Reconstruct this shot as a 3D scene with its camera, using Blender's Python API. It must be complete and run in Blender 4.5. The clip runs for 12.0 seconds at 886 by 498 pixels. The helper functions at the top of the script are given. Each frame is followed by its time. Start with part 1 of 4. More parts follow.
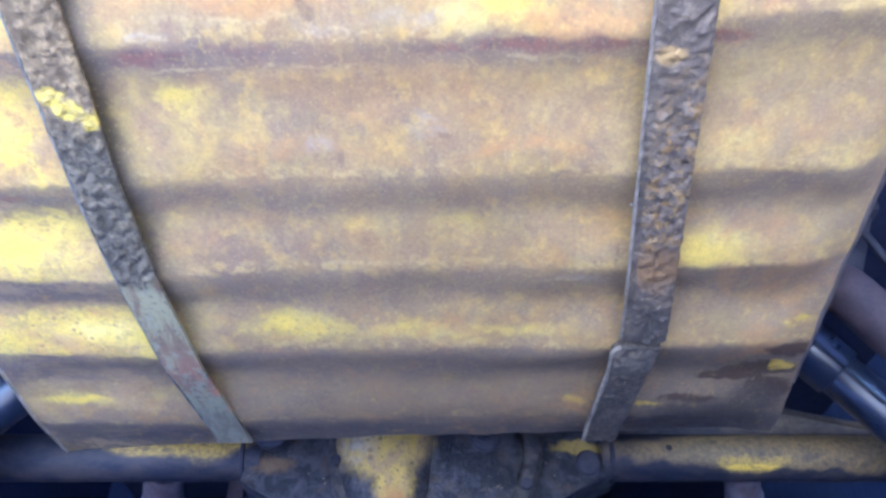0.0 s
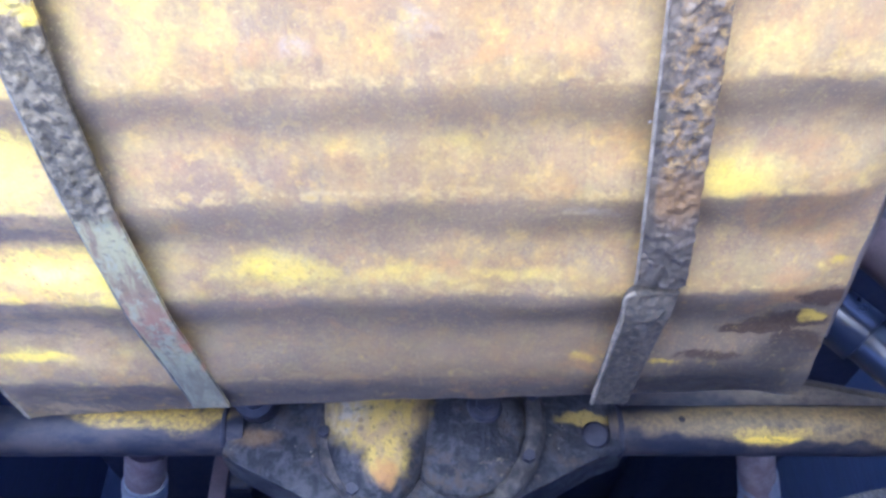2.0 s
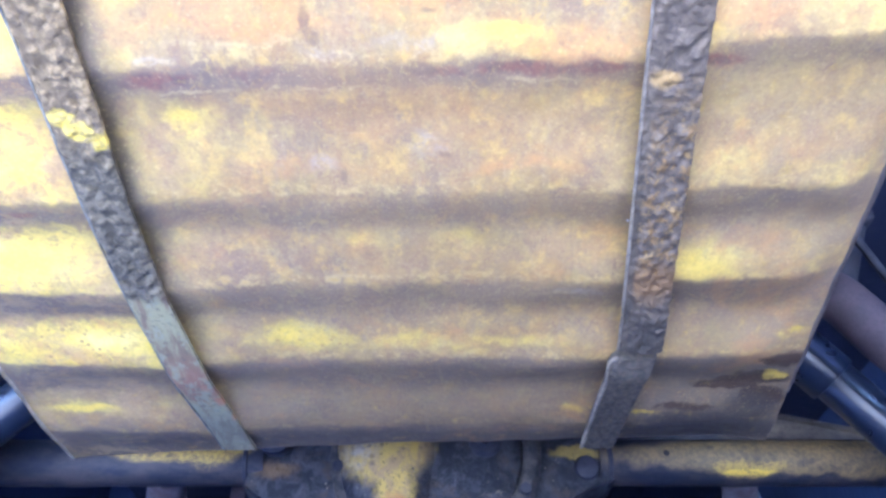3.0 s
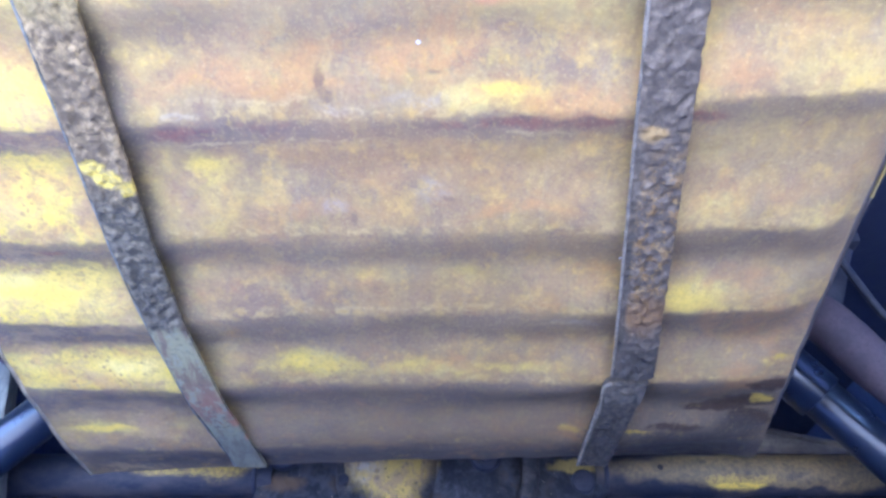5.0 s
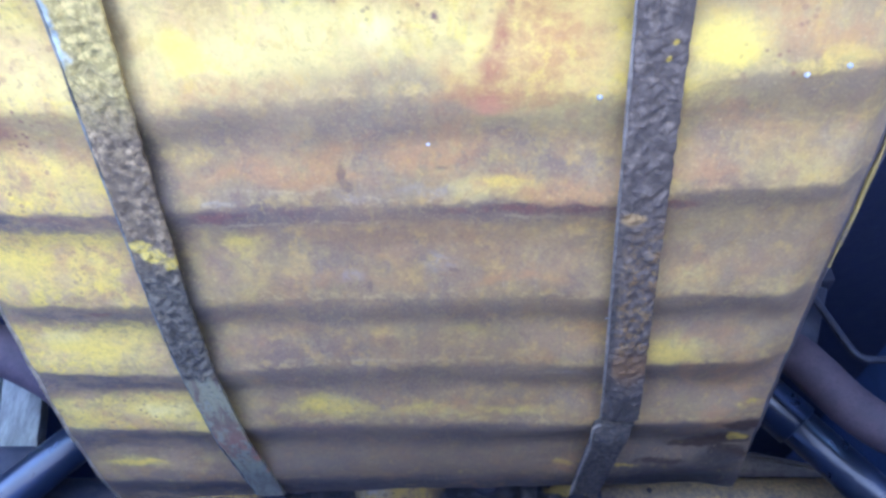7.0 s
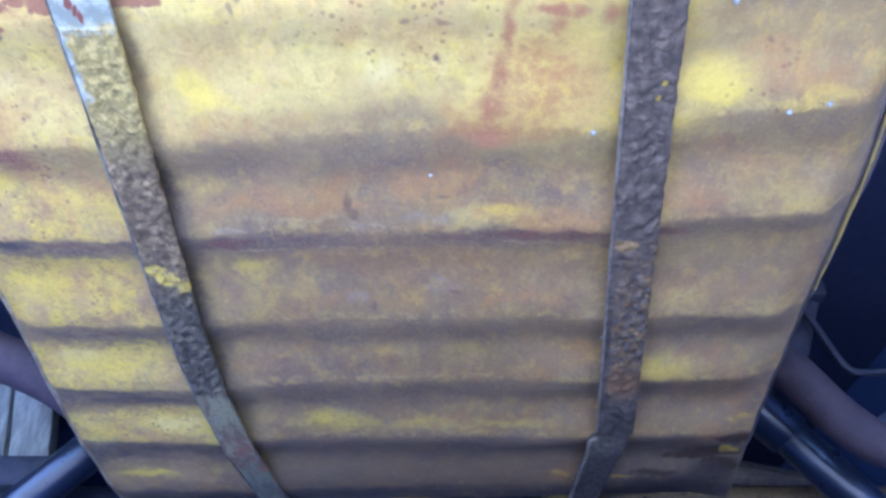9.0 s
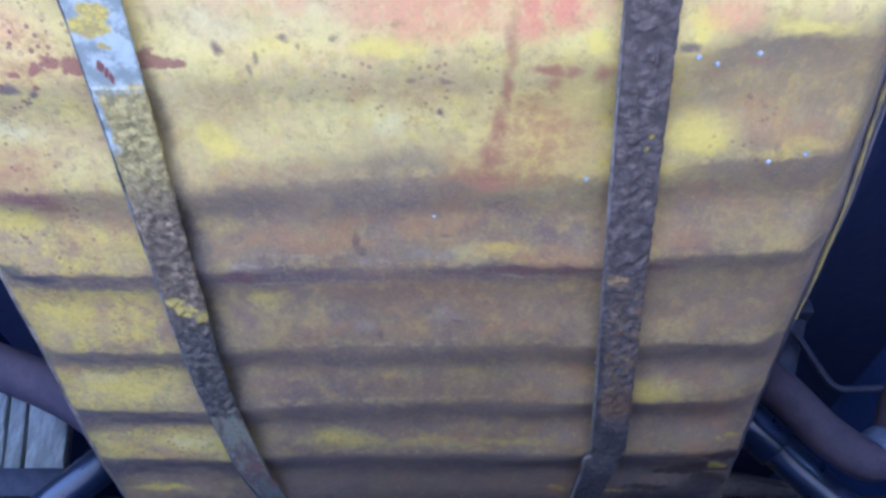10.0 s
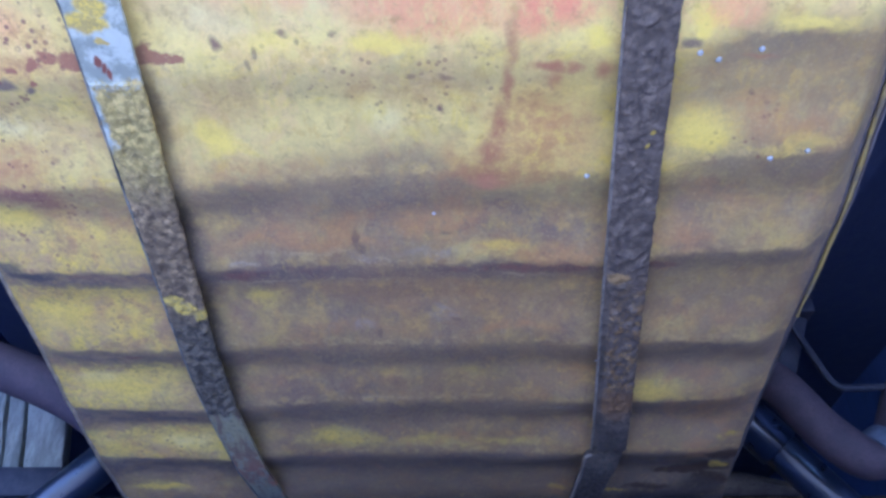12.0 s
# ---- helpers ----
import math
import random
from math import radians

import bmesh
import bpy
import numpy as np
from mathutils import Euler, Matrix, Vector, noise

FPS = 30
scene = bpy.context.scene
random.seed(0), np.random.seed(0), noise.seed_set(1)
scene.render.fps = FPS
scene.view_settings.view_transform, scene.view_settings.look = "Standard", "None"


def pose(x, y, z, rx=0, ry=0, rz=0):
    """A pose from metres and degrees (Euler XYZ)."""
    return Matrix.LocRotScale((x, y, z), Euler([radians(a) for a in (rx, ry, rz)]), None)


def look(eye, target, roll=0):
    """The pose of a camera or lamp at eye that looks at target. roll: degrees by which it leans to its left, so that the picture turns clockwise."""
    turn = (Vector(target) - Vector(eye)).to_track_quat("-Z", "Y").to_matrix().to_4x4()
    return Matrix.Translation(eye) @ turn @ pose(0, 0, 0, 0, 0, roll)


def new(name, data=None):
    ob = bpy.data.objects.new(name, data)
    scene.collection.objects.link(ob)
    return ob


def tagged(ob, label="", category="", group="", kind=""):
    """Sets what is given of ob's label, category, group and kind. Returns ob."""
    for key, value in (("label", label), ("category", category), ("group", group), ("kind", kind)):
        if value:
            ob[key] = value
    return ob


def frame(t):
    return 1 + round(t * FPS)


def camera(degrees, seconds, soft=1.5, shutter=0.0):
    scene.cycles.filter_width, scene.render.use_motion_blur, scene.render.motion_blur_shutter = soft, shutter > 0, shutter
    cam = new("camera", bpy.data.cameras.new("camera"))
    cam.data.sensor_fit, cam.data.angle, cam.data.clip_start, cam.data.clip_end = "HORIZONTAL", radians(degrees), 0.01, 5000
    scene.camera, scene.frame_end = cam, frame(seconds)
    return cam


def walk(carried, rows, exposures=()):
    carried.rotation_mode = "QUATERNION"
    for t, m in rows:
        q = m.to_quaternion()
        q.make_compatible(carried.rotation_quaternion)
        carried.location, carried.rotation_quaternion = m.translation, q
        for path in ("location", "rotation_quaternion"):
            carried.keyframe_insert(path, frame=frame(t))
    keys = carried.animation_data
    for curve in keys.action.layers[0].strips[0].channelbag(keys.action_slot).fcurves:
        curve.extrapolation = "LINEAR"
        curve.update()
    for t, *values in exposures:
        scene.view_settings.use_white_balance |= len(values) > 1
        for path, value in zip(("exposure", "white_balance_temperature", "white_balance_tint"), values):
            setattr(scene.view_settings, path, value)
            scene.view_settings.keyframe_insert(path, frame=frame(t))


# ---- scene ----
cam = camera(58.4, 12.0, soft=2.8)
METRES, EYE, TILT, LEAN, TURN = 0.62, 0.22, 37.0, 0.0, 0.0
ROWS = [
    (0.0, 0.0, 0.0, 0.0, 0.0, 0.0, -0.0),
    (0.5, 0.0007, 0.0087, -0.0077, -0.0, 0.03, 0.01),
    (1.0, 0.0061, 0.0892, -0.0669, 0.0, 0.05, 0.05),
    (1.5, 0.0102, 0.1986, -0.1457, -0.11, -0.26, 0.15),
    (2.0, 0.0088, 0.1301, -0.088, 0.02, -0.25, 0.01),
    (2.5, 0.003, 0.0388, -0.0243, 0.02, -0.14, -0.01),
    (3.0, -0.001, -0.0254, 0.0226, 0.0, -0.09, 0.02),
    (5.0, -0.007, -0.0981, 0.0757, -0.02, -0.06, -0.0),
    (5.5, -0.0079, -0.1076, 0.0823, -0.02, -0.05, -0.0),
    (6.0, -0.0088, -0.1257, 0.0949, -0.02, -0.04, 0.0),
    (6.5, -0.0116, -0.1655, 0.1247, -0.01, -0.08, -0.01),
    (7.0, -0.0169, -0.2409, 0.1786, -0.05, -0.07, 0.04),
    (9.0, -0.0176, -0.2961, 0.2136, 0.03, 0.05, 0.02),
    (9.5, -0.0202, -0.3303, 0.2394, -0.0, -0.03, -0.0),
    (10.0, -0.0232, -0.375, 0.2703, -0.03, 0.0, -0.0),
    (10.5, -0.0246, -0.3895, 0.2805, -0.04, -0.0, -0.0),
    (11.0, -0.0231, -0.3822, 0.2758, -0.02, 0.01, -0.0),
    (11.5, -0.0236, -0.3734, 0.2699, -0.04, -0.01, -0.0),
    (12.0, -0.0229, -0.3685, 0.2666, -0.03, -0.02, 0.0),
]
EXPOSURES = [
    (0.0, 3.02, 4420, 23), (1.5, 3.38, 4620, 22), (2.0, 3.54, 4590, 23), (2.3, 3.50, 4560, 23), (2.6, 3.37, 4480, 23), (3.0, 3.21, 4410, 23), (5.0, 2.89, 4270, 25),
    (5.5, 2.84, 4240, 25), (6.0, 2.75, 4210, 25), (6.5, 2.59, 4180, 25), (7.0, 2.28, 4120, 25), (9.0, 1.93, 4100, 27), (9.5, 1.77, 4080, 29), (10.0, 1.51, 4040, 30), (10.5, 1.34, 4020, 30), (12.0, 1.38, 4020, 30),
]
walk(cam, [(t, pose(0, 0, EYE, TILT, LEAN, TURN) @ pose(METRES * x, METRES * y, METRES * z, 90 + pitch, roll, yaw)) for t, x, y, z, yaw, pitch, roll in ROWS], EXPOSURES)

# ---- sky and sun ----
SUN_ELEV, SUN_FROM = 45.0, 224.0      # degrees; compass turn of the sun, 180 is straight behind the first eye, 270 its left
world = bpy.data.worlds.new("sky")
scene.world = world
world.use_nodes = True
wn = world.node_tree.nodes
sky = wn.new("ShaderNodeTexSky")
sky.sky_type, sky.sun_disc = "NISHITA", False
sky.sun_elevation, sky.sun_rotation = radians(SUN_ELEV), radians(SUN_FROM)
wn["Background"].inputs["Strength"].default_value = 0.12
world.node_tree.links.new(sky.outputs["Color"], wn["Background"].inputs["Color"])
sun = new("sun", bpy.data.lights.new("sun", "SUN"))
sun.data.energy, sun.data.angle, sun.data.color = 5.0, radians(0.6), (1.0, 0.95, 0.86)
a = radians(SUN_FROM)
sun.matrix_world = look((math.sin(a) * 10 * math.cos(radians(SUN_ELEV)), math.cos(a) * 10 * math.cos(radians(SUN_ELEV)), 10 * math.sin(radians(SUN_ELEV))), (0, 0, 0))


# ---- materials ----
def spot_group():
    """The larger of a prior value and a weighted, soft-rimmed ellipse."""
    g = bpy.data.node_groups.new("spot", "ShaderNodeTree")
    for name, kind in (("Vector", "Vector"), ("Scale", "Vector"), ("Shift", "Vector"), ("Inner", "Float"), ("Weight", "Float"), ("Prior", "Float")):
        g.interface.new_socket(name, in_out="INPUT", socket_type="NodeSocket" + kind)
    g.interface.new_socket("Value", in_out="OUTPUT", socket_type="NodeSocketFloat")
    a, z = g.nodes.new("NodeGroupInput"), g.nodes.new("NodeGroupOutput")
    v, k = g.nodes.new("ShaderNodeVectorMath"), g.nodes.new("ShaderNodeVectorMath")
    v.operation, k.operation = "MULTIPLY_ADD", "LENGTH"
    for n in range(3):
        g.links.new(a.outputs[n], v.inputs[n])
    g.links.new(v.outputs[0], k.inputs[0])
    r = g.nodes.new("ShaderNodeMapRange")
    r.interpolation_type, r.clamp = "SMOOTHSTEP", False
    g.links.new(k.outputs["Value"], r.inputs[0])
    r.inputs[1].default_value = 1.0
    g.links.new(a.outputs[3], r.inputs[2])
    f, m = g.nodes.new("ShaderNodeMath"), g.nodes.new("ShaderNodeMath")
    f.operation, m.operation = "MULTIPLY", "MAXIMUM"
    g.links.new(r.outputs[0], f.inputs[0])
    g.links.new(a.outputs[4], f.inputs[1])
    g.links.new(f.outputs[0], m.inputs[0])
    g.links.new(a.outputs[5], m.inputs[1])
    g.links.new(m.outputs[0], z.inputs[0])
    return g


SPOT = spot_group()


class Mat:
    """A node material under construction; sockets in, sockets out."""

    def __init__(self, name, rough=0.7, metal=0.0, spec=0.5):
        self.m = bpy.data.materials.new(name)
        self.m.use_nodes = True
        self.n, self.l = self.m.node_tree.nodes, self.m.node_tree.links
        self.b = self.n["Principled BSDF"]
        self.b.inputs["Roughness"].default_value = rough
        self.b.inputs["Metallic"].default_value = metal
        self.b.inputs["Specular IOR Level"].default_value = spec
        self.co = self.n.new("ShaderNodeTexCoord").outputs["Object"]

    def put(self, sock, v):
        if isinstance(v, bpy.types.NodeSocket):
            self.l.new(v, sock)
        elif isinstance(v, tuple) and len(v) == 3 and sock.type == "RGBA":
            sock.default_value = (*v, 1)
        else:
            sock.default_value = v

    def noise(self, scale, detail=4.0, rough=0.55, stretch=(1, 1, 1), shift=(0, 0, 0), warp=0.0, vec=None):
        mp = self.n.new("ShaderNodeMapping")
        mp.inputs["Scale"].default_value = stretch
        mp.inputs["Location"].default_value = shift
        self.put(mp.inputs["Vector"], vec or self.co)
        t = self.n.new("ShaderNodeTexNoise")
        t.inputs["Scale"].default_value, t.inputs["Detail"].default_value = scale, detail
        t.inputs["Roughness"].default_value, t.inputs["Distortion"].default_value = rough, warp
        self.l.new(mp.outputs[0], t.inputs["Vector"])
        return t.outputs["Fac"]

    def cells(self, scale, jitter=1.0, vec=None):
        t = self.n.new("ShaderNodeTexVoronoi")
        t.inputs["Scale"].default_value, t.inputs["Randomness"].default_value = scale, jitter
        self.l.new(vec or self.co, t.inputs["Vector"])
        return t.outputs["Distance"]

    def ramp(self, v, lo, hi, a=0.0, b=1.0):
        t = self.n.new("ShaderNodeMapRange")
        t.interpolation_type, t.clamp = "SMOOTHSTEP", False
        for i, x in enumerate((v, lo, hi, a, b)):
            self.put(t.inputs[i], x)
        return t.outputs[0]

    def op(self, kind, a, b=0.0):
        t = self.n.new("ShaderNodeMath")
        t.operation = kind
        self.put(t.inputs[0], a), self.put(t.inputs[1], b)
        limit = {"ADD": ("MINIMUM", 1.0), "SUBTRACT": ("MAXIMUM", 0.0)}.get(kind)
        return self.op(limit[0], t.outputs[0], limit[1]) if limit else t.outputs[0]

    def mix(self, f, a, b, kind="MIX"):
        t = self.n.new("ShaderNodeMix")
        t.data_type, t.blend_type = "RGBA", kind
        self.put(t.inputs[0], f), self.put(t.inputs[6], a), self.put(t.inputs[7], b)
        return t.outputs[2]

    def warped(self, scale, amount):
        t = self.n.new("ShaderNodeTexNoise")
        t.inputs["Scale"].default_value, t.inputs["Detail"].default_value = scale, 5
        self.l.new(self.co, t.inputs["Vector"])
        v = self.n.new("ShaderNodeVectorMath")
        v.operation = "MULTIPLY_ADD"
        self.l.new(t.outputs["Color"], v.inputs[0])
        v.inputs[1].default_value = (amount,) * 3
        self.l.new(self.co, v.inputs[2])
        w = self.n.new("ShaderNodeVectorMath")
        w.operation = "SUBTRACT"
        self.l.new(v.outputs[0], w.inputs[0])
        w.inputs[1].default_value = (amount * 0.5,) * 3
        return w.outputs[0]

    def blob(self, vec, x, y, rx, ry, soft=0.5, z=None, rz=1.0, weight=1.0, prior=None):
        """1 inside a spot round (x, y), fading to 0 at its rim; with prior, the larger of the two."""
        t = self.n.new("ShaderNodeGroup")
        t.node_tree = SPOT
        self.l.new(vec, t.inputs[0])
        t.inputs[1].default_value = (1 / rx, 1 / ry, 0 if z is None else 1 / rz)
        t.inputs[2].default_value = (-x / rx, -y / ry, 0 if z is None else -z / rz)
        t.inputs[3].default_value, t.inputs[4].default_value = 1.0 - soft, weight
        if prior is not None:
            self.l.new(prior, t.inputs[5])
        return t.outputs[0]

    def ragged(self, v, n, amount=0.9, at=0.5, soft=0.12):
        """A soft spot cut off along a torn edge."""
        return self.ramp(self.op("ADD", v, self.op("MULTIPLY", self.lin(n, 0.5), amount)), at - soft, at + soft)

    def lin(self, v, minus):
        t = self.n.new("ShaderNodeMath")
        t.operation = "SUBTRACT"
        self.put(t.inputs[0], v), self.put(t.inputs[1], minus)
        return t.outputs[0]

    def along(self, vec):
        """Distance along the tank in the ribs' own skewed measure."""
        p = self.n.new("ShaderNodeSeparateXYZ")
        self.l.new(vec, p.inputs[0])
        q = self.n.new("ShaderNodeMath")
        q.operation = "MULTIPLY_ADD"
        self.put(q.inputs[0], p.outputs[0]), self.put(q.inputs[1], 0.045), self.put(q.inputs[2], 0.00225)
        out = self.lin(p.outputs[1], self.lin(0.0, q.outputs[0]))
        bend = self.op("MULTIPLY", self.ramp(p.outputs[0], 0.12, 0.26), self.ramp(p.outputs[1], 0.46, 0.36, 0.0, 0.016))
        out = self.lin(out, self.lin(0.0, bend))
        hump = self.op("MULTIPLY", self.ramp(p.outputs[0], -0.29, -0.25), self.ramp(p.outputs[0], -0.05, -0.25, 0.0, 0.006))
        ease = self.op("MULTIPLY", self.op("ADD", hump, self.op("ADD", self.ramp(p.outputs[0], -0.31, -0.46, 0.0, 0.0065), self.ramp(p.outputs[0], -0.285, -0.315, 0.0, 0.005))), self.ramp(p.outputs[1], 0.28, 0.34))
        return p.outputs[0], self.lin(out, self.lin(0.0, ease))

    def blobs(self, vec, spots, soft=0.5):
        out = None
        for x, y, rx, ry, *weight in spots:
            out = self.blob(vec, x, y, rx, ry, soft, weight=weight[0] if weight else 1.0, prior=out)
        return out

    def done(self, colour, bump=None, depth=0.002, rough=None, strength=1.0):
        self.put(self.b.inputs["Base Color"], colour)
        if rough is not None:
            self.put(self.b.inputs["Roughness"], rough)
        if bump is not None:
            t = self.n.new("ShaderNodeBump")
            t.inputs["Distance"].default_value, t.inputs["Strength"].default_value = depth, strength
            self.l.new(bump, t.inputs["Height"])
            self.l.new(t.outputs[0], self.b.inputs["Normal"])
        return self.m


def tank_paint():
    m = Mat("yellow_tank_paint", 0.55, 0.0, 0.25)
    w, w2, w3, w4 = m.warped(14, 0.05), m.warped(38, 0.028), m.warped(9, 0.10), m.warped(62, 0.015)
    big, mid, fine = m.noise(5, 5, 0.6, (0.6, 1, 1)), m.noise(17, 6, 0.65, (0.7, 1, 1), warp=0.6), m.noise(190, 4, 0.7)
    blot = m.noise(75, 6, 0.72, warp=0.4)
    grain = m.noise(310, 4, 0.8, shift=(1, 4, 0))
    mott = m.noise(26, 7, 0.72, (1, 0.75, 1), shift=(5, 3, 0), warp=0.8)
    rag = m.noise(60, 6, 0.75, (1.2, 0.5, 1), shift=(2, 2, 0), warp=0.3)
    drip = m.noise(34, 6, 0.72, (2.6, 0.4, 1), shift=(4, 1, 0))
    px, ps = m.along(m.warped(48, 0.014))
    fs = m.along(m.warped(52, 0.020))[1]
    left, mid_x, right = m.ramp(px, -0.26, -0.30), m.blob(m.co, -0.04, 0.45, 0.24, 9.0, 0.1), m.ramp(px, 0.17, 0.21)
    rearward = m.ramp(ps, 0.36, 0.14)
    yellow = m.mix(m.ramp(big, 0.35, 0.65), (0.76, 0.56, 0.085), (0.72, 0.56, 0.15))
    yellow = m.mix(m.ramp(mott, 0.47, 0.62, 0, m.ramp(rearward, 0.0, 1.0, 0.75, 0.20)), yellow, (0.60, 0.36, 0.10))
    yellow = m.mix(m.ramp(m.noise(21, 6, 0.7, shift=(8, 4, 0), warp=0.6), 0.52, 0.64, 0, 0.75), yellow, (0.82, 0.62, 0.05))
    yellow = m.mix(m.ramp(m.noise(30, 6, 0.7, shift=(1, 9, 0), warp=0.5), 0.55, 0.68, 0, m.ramp(rearward, 0.0, 1.0, 0.35, 0.12)), yellow, (0.50, 0.42, 0.15))
    # chalky paint towards the rear, made paler to stand for stronger light there
    rear_lift = m.op("MAXIMUM", m.op("MULTIPLY", m.ramp(ps, 0.142, 0.112), m.ramp(rag, 0.30, 0.56, 0.70, 0.95)), m.op("MULTIPLY", m.blob(w, -0.20, 0.10, 0.42, 0.22, 0.7), m.ramp(rag, 0.34, 0.6, 0.15, 0.75)))
    yellow = m.mix(rear_lift, yellow, m.mix(m.ramp(mott, 0.44, 0.6), (0.93, 0.74, 0.19), (0.92, 0.67, 0.21)))
    # road grime, brown and grey; thick in the middle and to the front, thin outside the straps and at the rear
    # rear-right spots also dull the paint for weaker light on that side
    thick = m.blobs(w3, [(-0.02, 0.66, 0.30, 0.46), (0.25, 0.70, 0.30, 0.44, 0.9), (-0.02, 0.37, 0.34, 0.14, 0.9), (-0.10, 0.285, 0.20, 0.07, 0.75), (0.22, 0.36, 0.25, 0.12, 0.75), (0.29, 0.18, 0.14, 0.12, 0.75), (0.28, 0.30, 0.14, 0.06, 0.85), (0.31, 0.47, 0.14, 0.22, 0.85), (0.40, 0.12, 0.10, 0.12, 0.9), (-0.38, 0.84, 0.16, 0.14, 0.9), (-0.39, 0.752, 0.16, 0.045, 0.95), (-0.39, 0.625, 0.16, 0.025, 0.8), (-0.39, 0.86, 0.16, 0.03, 0.95), (0.0, 0.86, 0.7, 0.14, 0.95)], 0.42)
    clean = m.blobs(w, [(-0.148, 0.678, 0.080, 0.030), (-0.02, 0.680, 0.12, 0.016, 0.6), (0.09, 0.676, 0.06, 0.012, 0.6), (-0.39, 0.560, 0.10, 0.036), (-0.36, 0.675, 0.11, 0.026), (-0.203, 0.414, 0.042, 0.024, 0.8), (0.24, 0.560, 0.055, 0.034), (0.22, 0.442, 0.045, 0.026, 0.6),
                        (0.03, 0.340, 0.06, 0.014), (0.206, 0.195, 0.05, 0.045), (-0.41, 0.440, 0.09, 0.040), (-0.34, 0.465, 0.05, 0.02, 0.7), (0.02, 0.545, 0.06, 0.025, 0.4), (-0.40, 0.805, 0.07, 0.014, 0.8), (0.32, 0.45, 0.05, 0.02, 0.4), (-0.08, 0.540, 0.06, 0.02, 0.4),
                        (0.145, 0.802, 0.022, 0.012, 0.8), (0.345, 0.660, 0.025, 0.008), (0.30, 0.31, 0.05, 0.025, 0.5)], 0.8)
    g = m.op("ADD", m.op("MULTIPLY", thick, 0.94), m.op("MULTIPLY", m.ramp(mid, 0.45, 0.75), m.op("SUBTRACT", 0.42, m.op("MULTIPLY", rearward, 0.30))))
    g = m.op("MULTIPLY", g, m.ramp(rag, 0.32, 0.60, 0.66, 1.0))
    g = m.op("SUBTRACT", g, m.op("MULTIPLY", m.op("MULTIPLY", clean, m.ramp(rag, 0.36, 0.56, 0.45, 1.0)), 0.8))
    # grime along straps and right edge, with strap shade painted in
    g = m.op("MAXIMUM", g, m.op("MULTIPLY", m.blobs(w2, [(-0.225, 0.46, 0.05, 0.30), (0.222, 0.36, 0.03, 0.2, 0.6), (0.37, 0.62, 0.05, 0.28, 0.8), (-0.312, 0.46, 0.02, 0.22, 0.6), (0.31, 0.50, 0.06, 0.035, 0.9)], 0.95), 0.75))
    grime = m.mix(m.ramp(m.noise(9, 5, 0.65, shift=(3, 1, 0), warp=0.5), 0.42, 0.58), (0.335, 0.222, 0.108), (0.252, 0.180, 0.112))
    grime = m.mix(m.ramp(m.noise(23, 5, 0.65, shift=(1, 6, 0)), 0.46, 0.64, 0, 0.8), grime, (0.40, 0.232, 0.085))
    grime = m.mix(m.ramp(rag, 0.48, 0.66, 0, 0.6), grime, (0.455, 0.318, 0.100))
    grime = m.mix(m.ramp(m.noise(33, 6, 0.7, shift=(6, 6, 0), warp=0.5), 0.54, 0.68, 0, 0.55), grime, (0.208, 0.156, 0.112))
    grime = m.mix(m.ramp(drip, 0.52, 0.70, 0, 0.40), grime, (0.385, 0.30, 0.18))
    c = m.mix(g, yellow, grime)
    # blotches of ochre and brown dust
    cloud, cloud2 = m.noise(15, 6, 0.7, (1, 0.9, 1), shift=(9, 1, 0), warp=0.25), m.noise(38, 7, 0.72, (1, 0.85, 1), shift=(3, 9, 0), warp=0.2)
    c = m.mix(m.ramp(cloud, 0.51, 0.62, 0, m.ramp(rearward, 0.0, 1.0, 0.50, 0.12)), c, (0.265, 0.176, 0.094))
    c = m.mix(m.ramp(cloud2, 0.53, 0.64, 0, m.ramp(rearward, 0.0, 1.0, 0.45, 0.15)), c, (0.300, 0.190, 0.092))
    c = m.mix(m.op("MULTIPLY", m.ramp(cloud2, 0.47, 0.37, 0, 0.50), m.ramp(ps, 0.72, 0.66, 0.3, 1.0)), c, (0.64, 0.43, 0.090))
    # a thin grey film of dust over the middle and the right
    dust = m.op("MULTIPLY", m.op("MAXIMUM", m.op("MULTIPLY", right, 0.45), m.op("MULTIPLY", mid_x, 0.14)), m.op("MULTIPLY", m.ramp(ps, 0.24, 0.36), m.ramp(rag, 0.36, 0.60, 1.0, 0.45)))
    c = m.mix(m.op("MULTIPLY", dust, m.lin(1.0, m.op("MULTIPLY", clean, 0.7))), c, (0.275, 0.210, 0.140))
    # dull film and painted shade on every rib's far side: crisp chipped start, torn end
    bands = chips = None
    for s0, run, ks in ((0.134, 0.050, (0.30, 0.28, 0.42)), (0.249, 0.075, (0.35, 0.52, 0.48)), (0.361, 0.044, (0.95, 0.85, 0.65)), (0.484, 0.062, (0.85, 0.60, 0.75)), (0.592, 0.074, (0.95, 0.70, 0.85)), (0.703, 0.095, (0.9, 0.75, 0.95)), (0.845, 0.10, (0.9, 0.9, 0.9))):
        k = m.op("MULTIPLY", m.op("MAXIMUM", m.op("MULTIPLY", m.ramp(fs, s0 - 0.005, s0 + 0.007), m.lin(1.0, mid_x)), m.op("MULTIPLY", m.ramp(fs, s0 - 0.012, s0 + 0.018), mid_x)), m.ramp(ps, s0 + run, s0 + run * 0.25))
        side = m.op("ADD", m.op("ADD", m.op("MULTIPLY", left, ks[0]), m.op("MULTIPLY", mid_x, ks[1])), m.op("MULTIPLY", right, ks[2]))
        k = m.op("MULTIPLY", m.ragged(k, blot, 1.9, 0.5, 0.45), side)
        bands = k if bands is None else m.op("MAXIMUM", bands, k)
